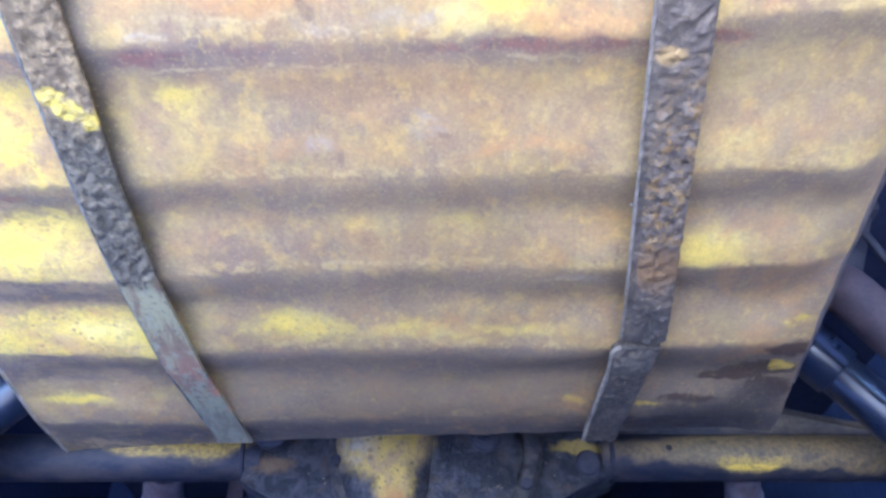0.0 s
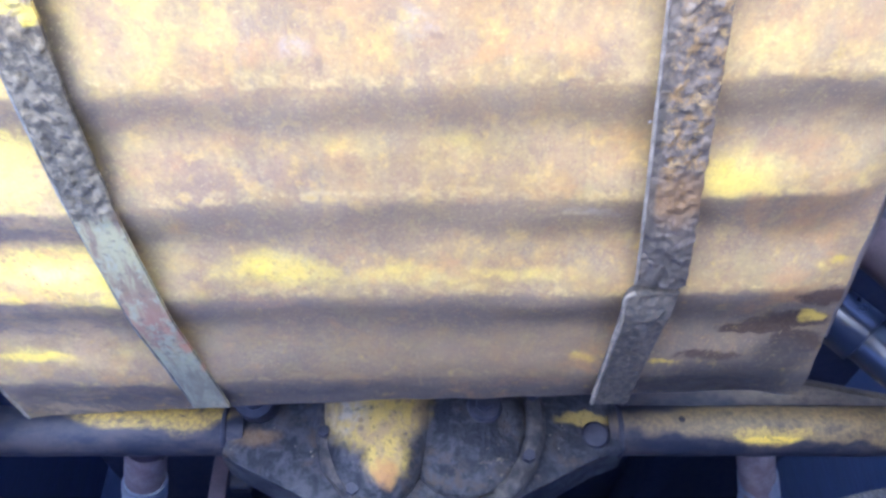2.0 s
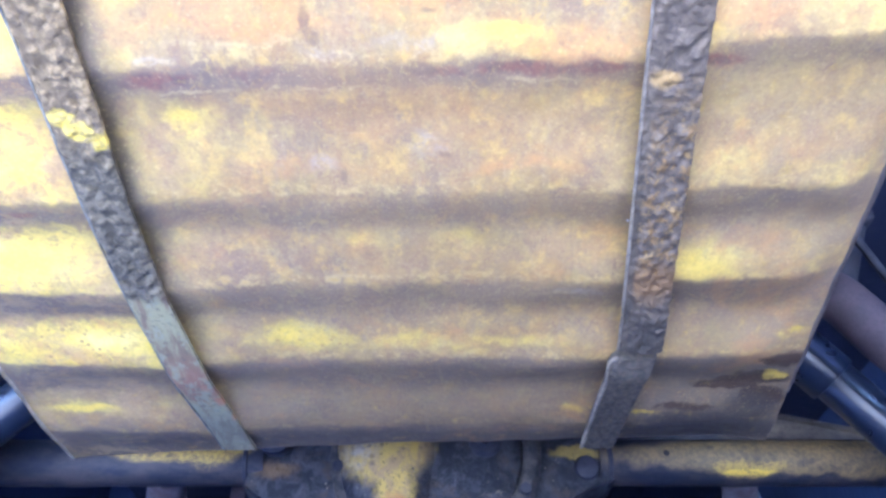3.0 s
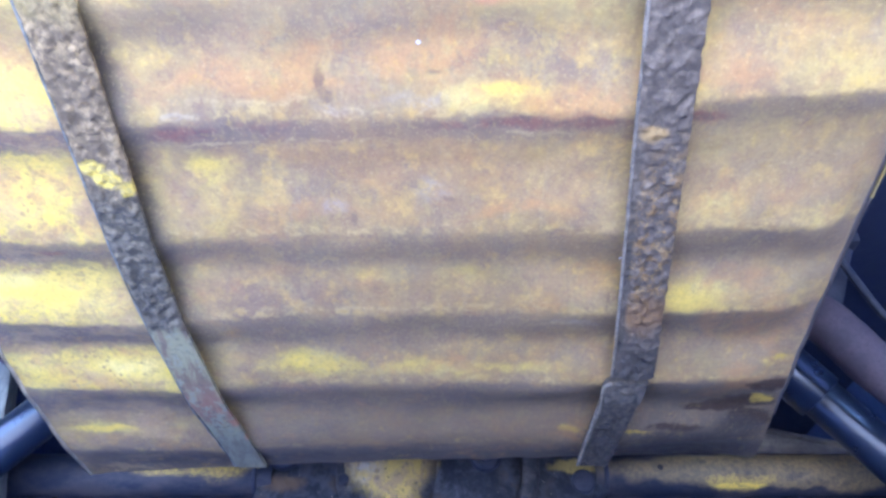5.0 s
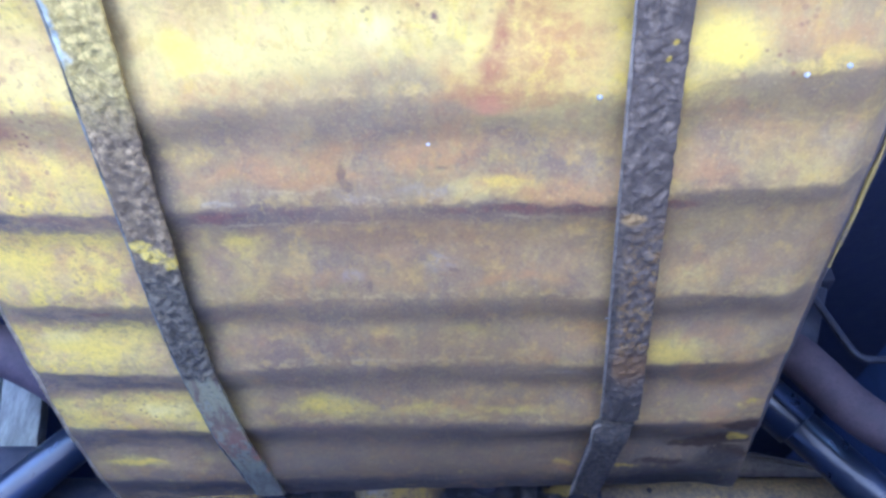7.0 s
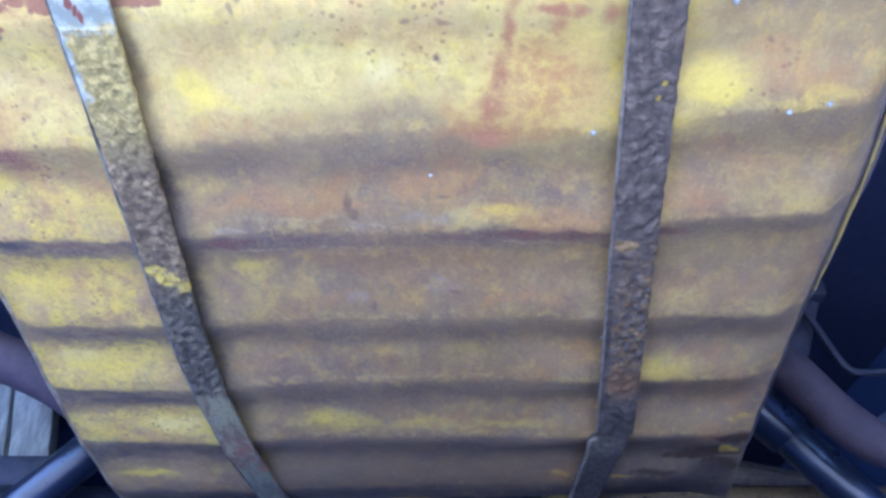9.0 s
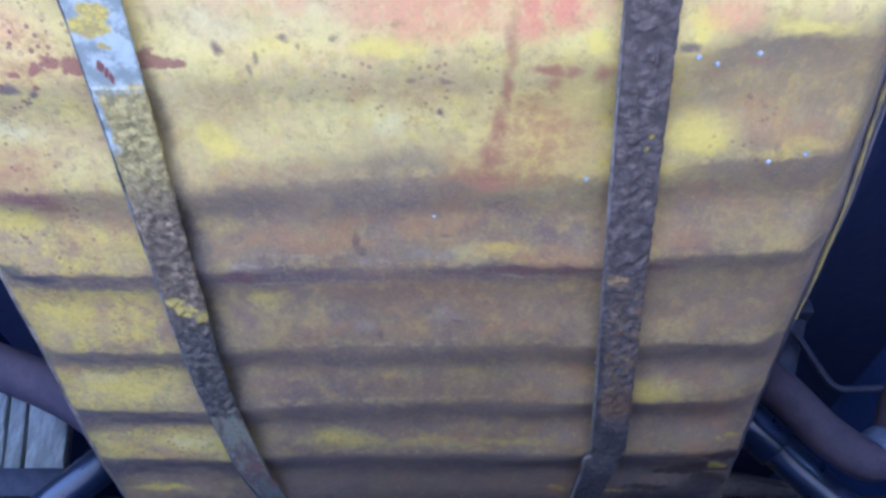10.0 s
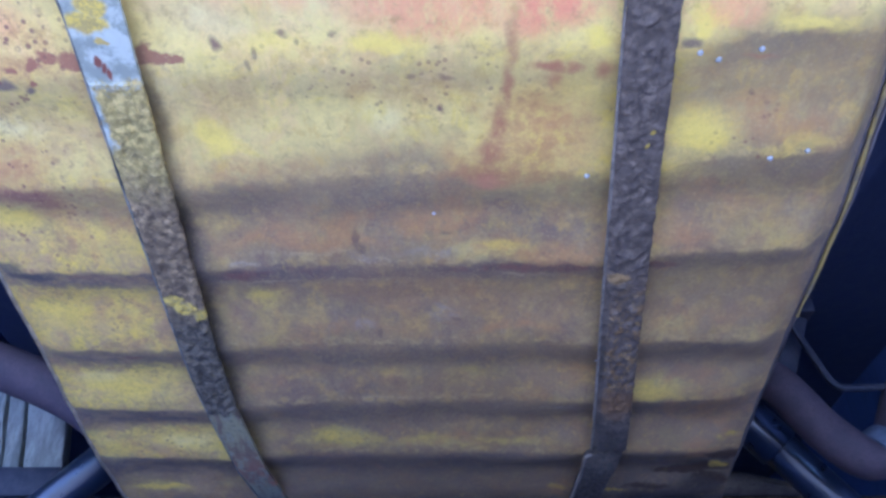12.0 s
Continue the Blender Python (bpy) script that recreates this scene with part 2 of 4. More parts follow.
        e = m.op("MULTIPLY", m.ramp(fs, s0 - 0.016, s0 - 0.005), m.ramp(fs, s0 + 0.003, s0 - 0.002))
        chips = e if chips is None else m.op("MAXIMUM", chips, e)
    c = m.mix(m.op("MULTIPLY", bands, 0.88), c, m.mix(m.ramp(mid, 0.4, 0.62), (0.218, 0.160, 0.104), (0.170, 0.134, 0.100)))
    # the same film and painted shade, widened on the left panel
    left_bands = m.blobs(w2, [(-0.38, 0.510, 0.11, 0.020), (-0.39, 0.625, 0.12, 0.026), (-0.40, 0.748, 0.12, 0.040), (-0.38, 0.388, 0.08, 0.018, 0.7), (-0.39, 0.862, 0.12, 0.034)], 0.7)
    c = m.mix(m.op("MULTIPLY", m.ragged(left_bands, blot, 1.4, 0.5, 0.4), 0.75), c, (0.215, 0.164, 0.108))
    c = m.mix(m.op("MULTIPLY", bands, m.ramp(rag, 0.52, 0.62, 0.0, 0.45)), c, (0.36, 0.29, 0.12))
    c = m.mix(m.op("MULTIPLY", m.op("MULTIPLY", chips, m.ramp(blot, 0.48, 0.60)), 0.55), c, (0.70, 0.52, 0.17))
    front = m.op("MULTIPLY", m.ramp(ps, 0.697, 0.715), m.op("MAXIMUM", m.op("MULTIPLY", right, 0.80), m.op("MULTIPLY", mid_x, m.ramp(ps, 0.70, 0.84, 0.30, 0.45))))
    c = m.mix(m.op("MULTIPLY", front, m.ramp(rag, 0.34, 0.62, 1.0, 0.65)), c, (0.158, 0.130, 0.094))
    # the oily front edge
    c = m.mix(m.op("MULTIPLY", m.blobs(w2, [(0.0, 0.900, 0.6, 0.050, 0.8), (-0.35, 0.93, 0.2, 0.06, 0.8), (0.30, 0.86, 0.15, 0.06)], 0.5), 0.85), c, (0.088, 0.080, 0.068))
    vivid = m.blobs(w2, [(-0.212, 0.212, 0.030, 0.030), (-0.074, 0.186, 0.035, 0.026, 0.8), (-0.06, 0.118, 0.045, 0.014), (-0.15, 0.118, 0.05, 0.016, 0.8), (0.108, 0.112, 0.020, 0.016), (0.212, 0.205, 0.034, 0.030), (0.30, 0.205, 0.04, 0.014, 0.7), (0.189, 0.098, 0.018, 0.022), (0.27, 0.098, 0.05, 0.014), (-0.36, 0.320, 0.06, 0.024, 0.7), (0.045, 0.336, 0.045, 0.010, 0.6),
                         (-0.43, 0.305, 0.05, 0.026), (-0.44, 0.432, 0.07, 0.036), (-0.36, 0.455, 0.06, 0.020, 0.8), (-0.395, 0.560, 0.085, 0.032), (-0.165, 0.670, 0.06, 0.030, 0.55), (-0.115, 0.674, 0.07, 0.030, 0.52), (-0.04, 0.674, 0.06, 0.022, 0.55), (0.06, 0.676, 0.07, 0.016, 0.5), (0.238, 0.566, 0.055, 0.030, 0.72), (-0.36, 0.676, 0.09, 0.022), (-0.43, 0.690, 0.05, 0.014), (-0.41, 0.805, 0.06, 0.010), (-0.205, 0.414, 0.03, 0.016, 0.7), (0.145, 0.803, 0.018, 0.010, 0.8)], 0.9)
    c = m.mix(m.op("MULTIPLY", m.op("MULTIPLY", m.ragged(vivid, blot, 1.5, 0.6, 0.55), m.lin(1.0, m.op("MULTIPLY", bands, 0.8))), 0.85), c, m.mix(rearward, (0.80, 0.59, 0.075), (0.94, 0.74, 0.12)))
    # cream patches; the rear ones also lift the paint as brighter light would
    pallid = m.blobs(w, [(-0.073, 0.185, 0.03, 0.03), (-0.20, 0.10, 0.06, 0.03), (-0.385, 0.195, 0.06, 0.025), (-0.12, 0.075, 0.14, 0.045, 0.9), (-0.40, 0.07, 0.10, 0.05, 0.9), (-0.24, 0.16, 0.05, 0.05, 0.5), (-0.41, 0.552, 0.06, 0.02, 0.7), (-0.34, 0.672, 0.05, 0.015, 0.6)], 0.9)
    c = m.mix(m.op("MULTIPLY", pallid, m.ramp(rag, 0.36, 0.55, 0.2, 0.75)), c, (0.89, 0.75, 0.27))
    c = m.mix(m.op("MULTIPLY", m.op("MULTIPLY", left, m.ramp(ps, 0.80, 0.76)), m.ramp(blot, 0.52, 0.64, 0, 0.4)), c, (0.42, 0.27, 0.11))
    c = m.mix(m.op("MULTIPLY", m.op("MULTIPLY", left, m.ramp(ps, 0.10, 0.30, 0.3, 1.0)), m.ramp(m.noise(19, 6, 0.7, (1, 1.3, 1), shift=(4, 7, 0), warp=0.3), 0.50, 0.62, 0, 0.55)), c, (0.50, 0.34, 0.14))
    # orange bleeding rust
    c = m.mix(m.ramp(m.noise(11, 6, 0.7, shift=(7, 2, 0), warp=0.2), 0.54, 0.70, 0, m.ramp(rearward, 0.0, 1.0, 0.5, 0.25)), c, (0.51, 0.27, 0.085))
    rear = m.blobs(w3, [(-0.40, 0.235, 0.07, 0.035), (-0.305, 0.182, 0.035, 0.05, 0.9), (-0.37, 0.130, 0.07, 0.04, 0.8), (0.075, 0.200, 0.07, 0.06), (0.05, 0.235, 0.06, 0.03, 0.9), (-0.06, 0.165, 0.08, 0.03, 0.4), (-0.20, 0.165, 0.05, 0.04, 0.4), (-0.20, 0.090, 0.08, 0.03, 0.35), (-0.02, 0.312, 0.06, 0.03, 0.8), (-0.15, 0.345, 0.12, 0.016, 0.7), (0.09, 0.337, 0.10, 0.020, 0.8), (0.28, 0.185, 0.07, 0.03, 0.6), (-0.20, 0.235, 0.05, 0.02, 0.6), (0.0, 0.23, 0.03, 0.03, 0.6), (-0.05, 0.40, 0.15, 0.04, 0.35), (0.07, 0.460, 0.07, 0.012, 0.8), (-0.12, 0.46, 0.08, 0.012, 0.5), (0.23, 0.318, 0.04, 0.016, 0.7)], 0.8)
    c = m.mix(m.op("MULTIPLY", rear, m.ramp(blot, 0.34, 0.58, 0.1, 0.80)), c, (0.54, 0.29, 0.09))
    # faded red primer near the rear
    red = m.op("MULTIPLY", m.blobs(w, [(0.075, 0.084, 0.066, 0.038), (0.10, 0.066, 0.05, 0.034), (-0.02, 0.080, 0.11, 0.040, 0.75), (-0.13, 0.066, 0.10, 0.042, 0.5), (0.205, 0.090, 0.035, 0.018, 0.6), (-0.37, 0.10, 0.05, 0.03, 0.35)], 0.7), m.ramp(m.noise(45, 6, 0.75, (1.3, 0.6, 1)), 0.34, 0.56, 0.25, 0.95))
    c = m.mix(red, c, (0.86, 0.35, 0.145))
    # rust runs, stripped creases and spots
    runs = m.blobs(w4, [(0.041, 0.120, 0.009, 0.045, 0.7), (0.039, 0.160, 0.0085, 0.040, 0.9), (0.034, 0.200, 0.013, 0.034, 0.95), (0.028, 0.226, 0.020, 0.026, 0.95), (0.022, 0.246, 0.038, 0.018, 0.8), (-0.004, 0.248, 0.018, 0.010, 0.5), (0.072, 0.139, 0.026, 0.007), (0.079, 0.151, 0.012, 0.014, 0.9), (0.064, 0.166, 0.012, 0.006, 0.6), (0.052, 0.175, 0.009, 0.005, 0.5),
                        (0.092, 0.139, 0.010, 0.008, 0.9), (0.117, 0.140, 0.012, 0.016, 0.85), (0.237, 0.128, 0.022, 0.004, 0.6), (0.01, 0.184, 0.010, 0.008, 0.4)], 0.9)
    c = m.mix(m.op("MULTIPLY", runs, m.ramp(blot, 0.3, 0.5, 0.60, 0.92)), c, (0.42, 0.190, 0.080))
    c = m.mix(m.op("MULTIPLY", m.blob(w4, 0.027, 0.258, 0.024, 0.014, 0.8), 0.65), c, (0.55, 0.24, 0.12))
    dash = m.blobs(w4, [(-0.246, 0.131, 0.022, 0.0085), (-0.228, 0.134, 0.013, 0.0060), (-0.252, 0.126, 0.010, 0.010), (-0.308, 0.133, 0.024, 0.0095), (-0.331, 0.131, 0.010, 0.007), (-0.344, 0.137, 0.007, 0.006), (-0.362, 0.143, 0.007, 0.006, 0.9), (-0.347, 0.154, 0.005, 0.004, 0.8), (-0.383, 0.131, 0.010, 0.004, 0.8)], 0.7)
    c = m.mix(m.op("MULTIPLY", m.ragged(dash, blot, 1.6, 0.42, 0.38), 0.9), c, (0.35, 0.150, 0.075))
    c = m.mix(m.op("MULTIPLY", m.blobs(w4, [(-0.373, 0.155, 0.014, 0.008), (-0.352, 0.160, 0.006, 0.005), (0.180, 0.113, 0.011, 0.008)], 0.7), 0.8), c, (0.16, 0.115, 0.095))
    stain = m.op("MULTIPLY", m.blobs(w2, [(-0.40, 0.272, 0.050, 0.016), (-0.385, 0.284, 0.025, 0.014, 0.8), (-0.44, 0.264, 0.03, 0.014), (-0.362, 0.506, 0.022, 0.008, 0.9)], 0.8), m.ramp(blot, 0.3, 0.55, 0.45, 0.9))
    c = m.mix(stain, c, (0.27, 0.130, 0.078))
    stripped = m.blobs(w2, [(-0.212, 0.375, 0.040, 0.011), (-0.15, 0.372, 0.05, 0.008, 0.5), (0.06, 0.366, 0.060, 0.009), (0.11, 0.363, 0.05, 0.010), (0.0, 0.369, 0.04, 0.007, 0.7), (0.20, 0.354, 0.03, 0.009), (-0.36, 0.378, 0.05, 0.009, 0.6)], 0.7)
    c = m.mix(m.op("MULTIPLY", stripped, m.ramp(rag, 0.34, 0.54, 0.30, 0.85)), c, m.mix(m.ramp(blot, 0.42, 0.58), (0.225, 0.105, 0.072), (0.150, 0.098, 0.078)))
    c = m.mix(m.op("MULTIPLY", m.blobs(w2, [(-0.43, 0.374, 0.045, 0.012), (-0.45, 0.366, 0.03, 0.012)], 0.7), 0.8), c, (0.075, 0.070, 0.066))
    lip = m.blobs(w2, [(-0.19, 0.387, 0.06, 0.003), (-0.10, 0.386, 0.08, 0.003, 0.8), (0.07, 0.375, 0.04, 0.004), (-0.15, 0.347, 0.10, 0.006), (-0.10, 0.584, 0.15, 0.004, 0.6), (0.11, 0.603, 0.03, 0.005), (0.06, 0.653, 0.003, 0.010), (0.002, 0.759, 0.003, 0.012), (0.113, 0.797, 0.012, 0.008, 0.7)], 0.9)
    c = m.mix(m.op("MULTIPLY", m.op("MULTIPLY", lip, 0.50), m.ramp(blot, 0.42, 0.56)), c, (0.60, 0.46, 0.19))
    dots = m.ramp(m.op("ADD", m.cells(125), m.op("MULTIPLY", m.op("SUBTRACT", blot, 0.3), 0.5)), 0.44, 0.30)
    few = m.op("MULTIPLY", dots, m.ramp(m.noise(40, 2, 0.5, shift=(2, 8, 0)), 0.47, 0.55))
    zone = m.op("MAXIMUM", m.blobs(w, [(-0.39, 0.12, 0.13, 0.13), (-0.40, 0.27, 0.09, 0.16, 0.9), (-0.40, 0.50, 0.10, 0.20, 0.5), (-0.37, 0.68, 0.08, 0.04, 0.7), (-0.14, 0.68, 0.08, 0.03, 0.6), (-0.06, 0.15, 0.20, 0.06, 0.6), (0.24, 0.20, 0.06, 0.05, 0.7)], 0.7), 0.06)
    c = m.mix(m.op("MULTIPLY", m.op("MULTIPLY", few, zone), 0.85), c, (0.25, 0.115, 0.070))
    # single chips down to bare rust
    chip = m.blobs(w4, [(-0.194, 0.121, 0.006, 0.008), (-0.015, 0.182, 0.006, 0.005), (-0.140, 0.113, 0.007, 0.005, 0.8), (-0.13, 0.119, 0.004, 0.004, 0.6), (-0.011, 0.151, 0.010, 0.005, 0.6), (-0.04, 0.150, 0.006, 0.004, 0.6), (-0.10, 0.112, 0.005, 0.004, 0.7), (0.24, 0.165, 0.006, 0.004, 0.7)], 0.8)
    c = m.mix(m.op("MULTIPLY", chip, m.ramp(blot, 0.36, 0.5, 0.3, 0.85)), c, (0.19, 0.100, 0.075))
    # oil-dark front corner with a yellow chip, pale scuffs and dark scratches
    oil = m.ragged(m.blobs(w4, [(0.352, 0.698, 0.040, 0.020), (0.338, 0.738, 0.044, 0.026), (0.315, 0.752, 0.044, 0.020), (0.290, 0.758, 0.034, 0.012, 0.9), (0.350, 0.775, 0.040, 0.032), (0.27, 0.795, 0.06, 0.012, 0.7)], 0.9), blot, 1.1, 0.36, 0.16)
    c = m.mix(m.op("MULTIPLY", oil, 0.92), c, (0.066, 0.042, 0.028))
    c = m.mix(m.op("MULTIPLY", m.blobs(w4, [(0.29, 0.820, 0.11, 0.034), (0.34, 0.80, 0.05, 0.05), (0.30, 0.855, 0.12, 0.04)], 0.7), 0.85), c, (0.070, 0.062, 0.052))
    c = m.mix(m.ragged(m.blobs(w4, [(0.350, 0.731, 0.017, 0.019), (0.343, 0.722, 0.012, 0.008), (0.225, 0.806, 0.020, 0.006, 0.7), (0.351, 0.654, 0.016, 0.006, 0.8)], 0.8), blot, 2.4, 0.58, 0.4), c, (0.58, 0.41, 0.06))
    pale = m.op("MULTIPLY", m.blobs(w2, [(-0.010, 0.438, 0.024, 0.018), (-0.100, 0.455, 0.016, 0.010), (0.13, 0.600, 0.035, 0.008, 0.7), (-0.02, 0.345, 0.05, 0.010, 0.7), (-0.216, 0.358, 0.03, 0.007, 0.8), (-0.09, 0.352, 0.04, 0.008, 0.6)], 0.9), m.ramp(blot, 0.40, 0.6, 0.1, 0.55))
    c = m.mix(pale, c, (0.44, 0.40, 0.31))
    dark = m.blobs(m.warped(80, 0.006), [(-0.099, 0.330, 0.0055, 0.018, 0.8), (-0.094, 0.343, 0.007, 0.012, 0.7), (-0.082, 0.468, 0.004, 0.012, 0.7), (-0.164, 0.128, 0.003, 0.007, 0.8), (-0.171, 0.138, 0.003, 0.008, 0.7), (-0.01, 0.322, 0.010, 0.003, 0.6), (0.155, 0.567, 0.003, 0.014, 0.6), (0.0, 0.445, 0.010, 0.004, 0.6)], 0.7)
    c = m.mix(m.op("MULTIPLY", dark, 0.7), c, (0.13, 0.090, 0.072))
    # dark right edge strip, with the flange's shade painted in
    rim = m.blobs(w4, [(0.40, 0.08, 0.08, 0.07), (0.365, 0.095, 0.065, 0.035, 0.9), (0.378, 0.20, 0.035, 0.20), (0.378, 0.38, 0.026, 0.16)], 0.7)
    c = m.mix(m.op("MULTIPLY", rim, m.ramp(blot, 0.3, 0.6, 0.9, 0.6)), c, (0.150, 0.130, 0.105))
    # dirt and the left strap's shade, painted along its right edge
    strap_shade = m.blobs(w4, [(-0.255, 0.22, 0.016, 0.10, 0.6), (-0.256, 0.36, 0.026, 0.12), (-0.258, 0.50, 0.026, 0.14), (-0.250, 0.64, 0.024, 0.14, 0.8)], 0.9)
    c = m.mix(m.op("MULTIPLY", strap_shade, 0.72), c, (0.115, 0.094, 0.068))
    # narrow darker core of the strap's painted shade
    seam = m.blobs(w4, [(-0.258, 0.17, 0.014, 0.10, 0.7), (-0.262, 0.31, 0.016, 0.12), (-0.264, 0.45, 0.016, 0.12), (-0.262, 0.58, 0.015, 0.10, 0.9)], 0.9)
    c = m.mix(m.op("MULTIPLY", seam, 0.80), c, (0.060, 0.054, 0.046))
    c = m.mix(m.blobs(m.co, [(-0.0225, 0.2985, 0.0022, 0.0022), (0.16, 0.515, 0.0016, 0.0020), (-0.30, 0.235, 0.0025, 0.002)], 0.5), c, (0.75, 0.74, 0.70))
    # less dirt and pepper at the rear, also to brighten it
    worn = m.ramp(rearward, 0.0, 1.0, 1.0, 0.35)
    c = m.mix(m.op("MULTIPLY", m.ramp(blot, 0.46, 0.74, 0.0, m.ramp(m.noise(4, 2, 0.5, shift=(0, 5, 0)), 0.35, 0.65, 0.08, 0.35)), worn), c, (0.22, 0.160, 0.105))
    # strongest paint
    gold = m.blobs(w2, [(0.206, 0.200, 0.044, 0.036), (-0.212, 0.214, 0.026, 0.026, 0.9), (0.19, 0.098, 0.022, 0.018), (0.105, 0.112, 0.022, 0.014), (0.050, 0.336, 0.055, 0.009, 0.55), (-0.14, 0.672, 0.10, 0.030, 0.5), (-0.43, 0.305, 0.05, 0.024), (-0.42, 0.440, 0.06, 0.030), (-0.39, 0.562, 0.07, 0.028), (0.27, 0.212, 0.05, 0.008, 0.5), (-0.06, 0.120, 0.05, 0.012, 0.8), (-0.40, 0.806, 0.06, 0.009, 0.8)], 0.9)
    c = m.mix(m.op("MULTIPLY", m.ragged(gold, m.op("ADD", m.op("MULTIPLY", blot, 0.5), m.op("MULTIPLY", rag, 0.5)), 2.8, 0.50, 0.40), 0.50), c, m.mix(rearward, (0.84, 0.61, 0.070), (0.94, 0.73, 0.10)))
    # fine rust pepper and pale grit
    c = m.mix(m.op("MULTIPLY", m.ramp(grain, 0.52, 0.72, 0.0, 0.36), worn), c, (0.20, 0.135, 0.085))
    c = m.mix(m.ramp(grain, 0.46, 0.30, 0.0, 0.30), c, (0.76, 0.60, 0.24))
    c = m.mix(m.op("MULTIPLY", m.ramp(fine, 0.4, 0.7, 0.0, 0.16), worn), c, (0.15, 0.110, 0.080))
    bump = m.op("ADD", m.op("MULTIPLY", fine, 0.3), m.op("MULTIPLY", blot, 0.6))
    return m.done(c, bump, 0.0014, m.ramp(mid, 0.3, 0.7, 0.42, 0.72), 0.7)


def crust(name, dark, warm, amount=0.7):
    """Caked dirt: rounded clumps, with the shade in the gaps between them painted dark."""
    m = Mat(name, 0.88, 0.0, 0.3)
    mid, fine, big = m.noise(120, 6, 0.68, (1, 0.8, 1), warp=0.2), m.noise(480, 3, 0.7), m.noise(22, 4, 0.6)
    lump = m.cells(105, 1.0, m.warped(110, 0.012))
    c = m.mix(m.op("MULTIPLY", m.ramp(mid, 0.42, 0.60), m.ramp(big, 0.38, 0.62, 0.45 * amount, amount)), dark, warm)
    c = m.mix(m.ramp(lump, 0.42, 0.72, 0, 0.50), c, tuple(k * 0.45 for k in dark))
    c = m.mix(m.ramp(fine, 0.5, 0.75, 0, 0.25), c, (0.05, 0.043, 0.034))
    return m, c, m.op("ADD", m.op("MULTIPLY", m.ramp(lump, 0.75, 0.1), 0.55), m.op("ADD", m.op("MULTIPLY", mid, 0.6), m.op("MULTIPLY", fine, 0.2)))


def strap_left_mat():
    m, c, b = crust("strap_crust_left", (0.210, 0.155, 0.080), (0.52, 0.385, 0.175), 0.85)
    w = m.warped(45, 0.03)
    sandy = m.mix(m.ramp(m.noise(150, 4, 0.7, (1, 0.8, 1), shift=(3, 0, 0)), 0.40, 0.60), (0.40, 0.32, 0.09), (0.70, 0.55, 0.16))
    c = m.mix(m.op("MULTIPLY", m.blob(w, -0.28, 0.185, 0.2, 0.10, 0.7), m.ramp(m.noise(90, 5, 0.7), 0.3, 0.6, 0.55, 0.9)), c, sandy)
    # darker, greenish cake towards the front
    cake = m.mix(m.ramp(m.noise(100, 6, 0.7, shift=(2, 5, 0), warp=0.3), 0.44, 0.58), (0.074, 0.068, 0.046), (0.195, 0.168, 0.105))
    c = m.mix(m.op("MULTIPLY", m.blob(w, -0.28, 0.52, 0.3, 0.13, 0.5), 0.85), c, cake)
    streak = m.noise(60, 5, 0.65, (1.5, 0.3, 1))
    bare = m.mix(m.ramp(streak, 0.40, 0.60), (0.33, 0.30, 0.145), (0.215, 0.155, 0.085))
    bare = m.mix(m.op("MULTIPLY", m.blob(w, -0.262, 0.735, 0.2, 0.06, 0.8), m.ramp(streak, 0.38, 0.56, 0.35, 0.85)), bare, (0.27, 0.150, 0.085))
    bare = m.mix(m.ramp(m.noise(75, 5, 0.7, (1, 0.6, 1), shift=(4, 0, 0)), 0.50, 0.62, 0, 0.85), bare, (0.31, 0.30, 0.175))
    bare = m.mix(m.ramp(m.noise(130, 5, 0.7, shift=(9, 2, 0)), 0.52, 0.66, 0, 0.75), bare, (0.135, 0.108, 0.072))
    c = m.mix(m.blob(w, -0.27, 0.735, 0.2, 0.15, 0.10), c, bare)
    c = m.mix(m.op("MULTIPLY", m.blob(w, -0.26, 0.87, 0.2, 0.11, 0.6), 0.75), c, m.mix(m.ramp(streak, 0.42, 0.6), (0.235, 0.235, 0.150), (0.175, 0.160, 0.105)))
    c = m.mix(m.op("MULTIPLY", m.blobs(m.warped(90, 0.012), [(-0.243, 0.77, 0.008, 0.012), (-0.252, 0.74, 0.007, 0.010, 0.7), (-0.236, 0.81, 0.006, 0.012, 0.7)], 0.7), 0.7), c, (0.42, 0.19, 0.09))
    steel = m.mix(m.ramp(m.noise(50, 5, 0.65), 0.42, 0.62), (0.33, 0.345, 0.250), (0.58, 0.60, 0.450))
    c = m.mix(m.ragged(m.blob(w, -0.285, 0.03, 0.5, 0.155, 0.5), m.noise(80, 5, 0.7), 1.2, 0.45, 0.12), c, steel)
    c = m.mix(m.blobs(w, [(-0.302, 0.165, 0.010, 0.030), (-0.300, 0.20, 0.009, 0.022)], 0.4), c, steel)
    c = m.mix(m.blobs(m.warped(90, 0.014), [(-0.290, 0.398, 0.012, 0.010), (-0.279, 0.409, 0.014, 0.010), (-0.267, 0.420, 0.010, 0.009), (-0.284, 0.093, 0.020, 0.010), (-0.276, 0.080, 0.016, 0.010), (-0.276, 0.108, 0.006, 0.004)], 0.4), c, m.mix(m.ramp(m.noise(150, 4, 0.7), 0.40, 0.6), (0.74, 0.56, 0.08), (0.50, 0.38, 0.10)))
    c = m.mix(m.blobs(m.warped(90, 0.010), [(-0.2845, 0.126, 0.003, 0.007), (-0.281, 0.1315, 0.003, 0.007), (-0.2775, 0.137, 0.003, 0.007)], 0.5), c, (0.24, 0.10, 0.06))
    flat = m.blobs(w, [(-0.27, 0.745, 0.3, 0.16), (-0.285, 0.02, 0.3, 0.16)], 0.15)
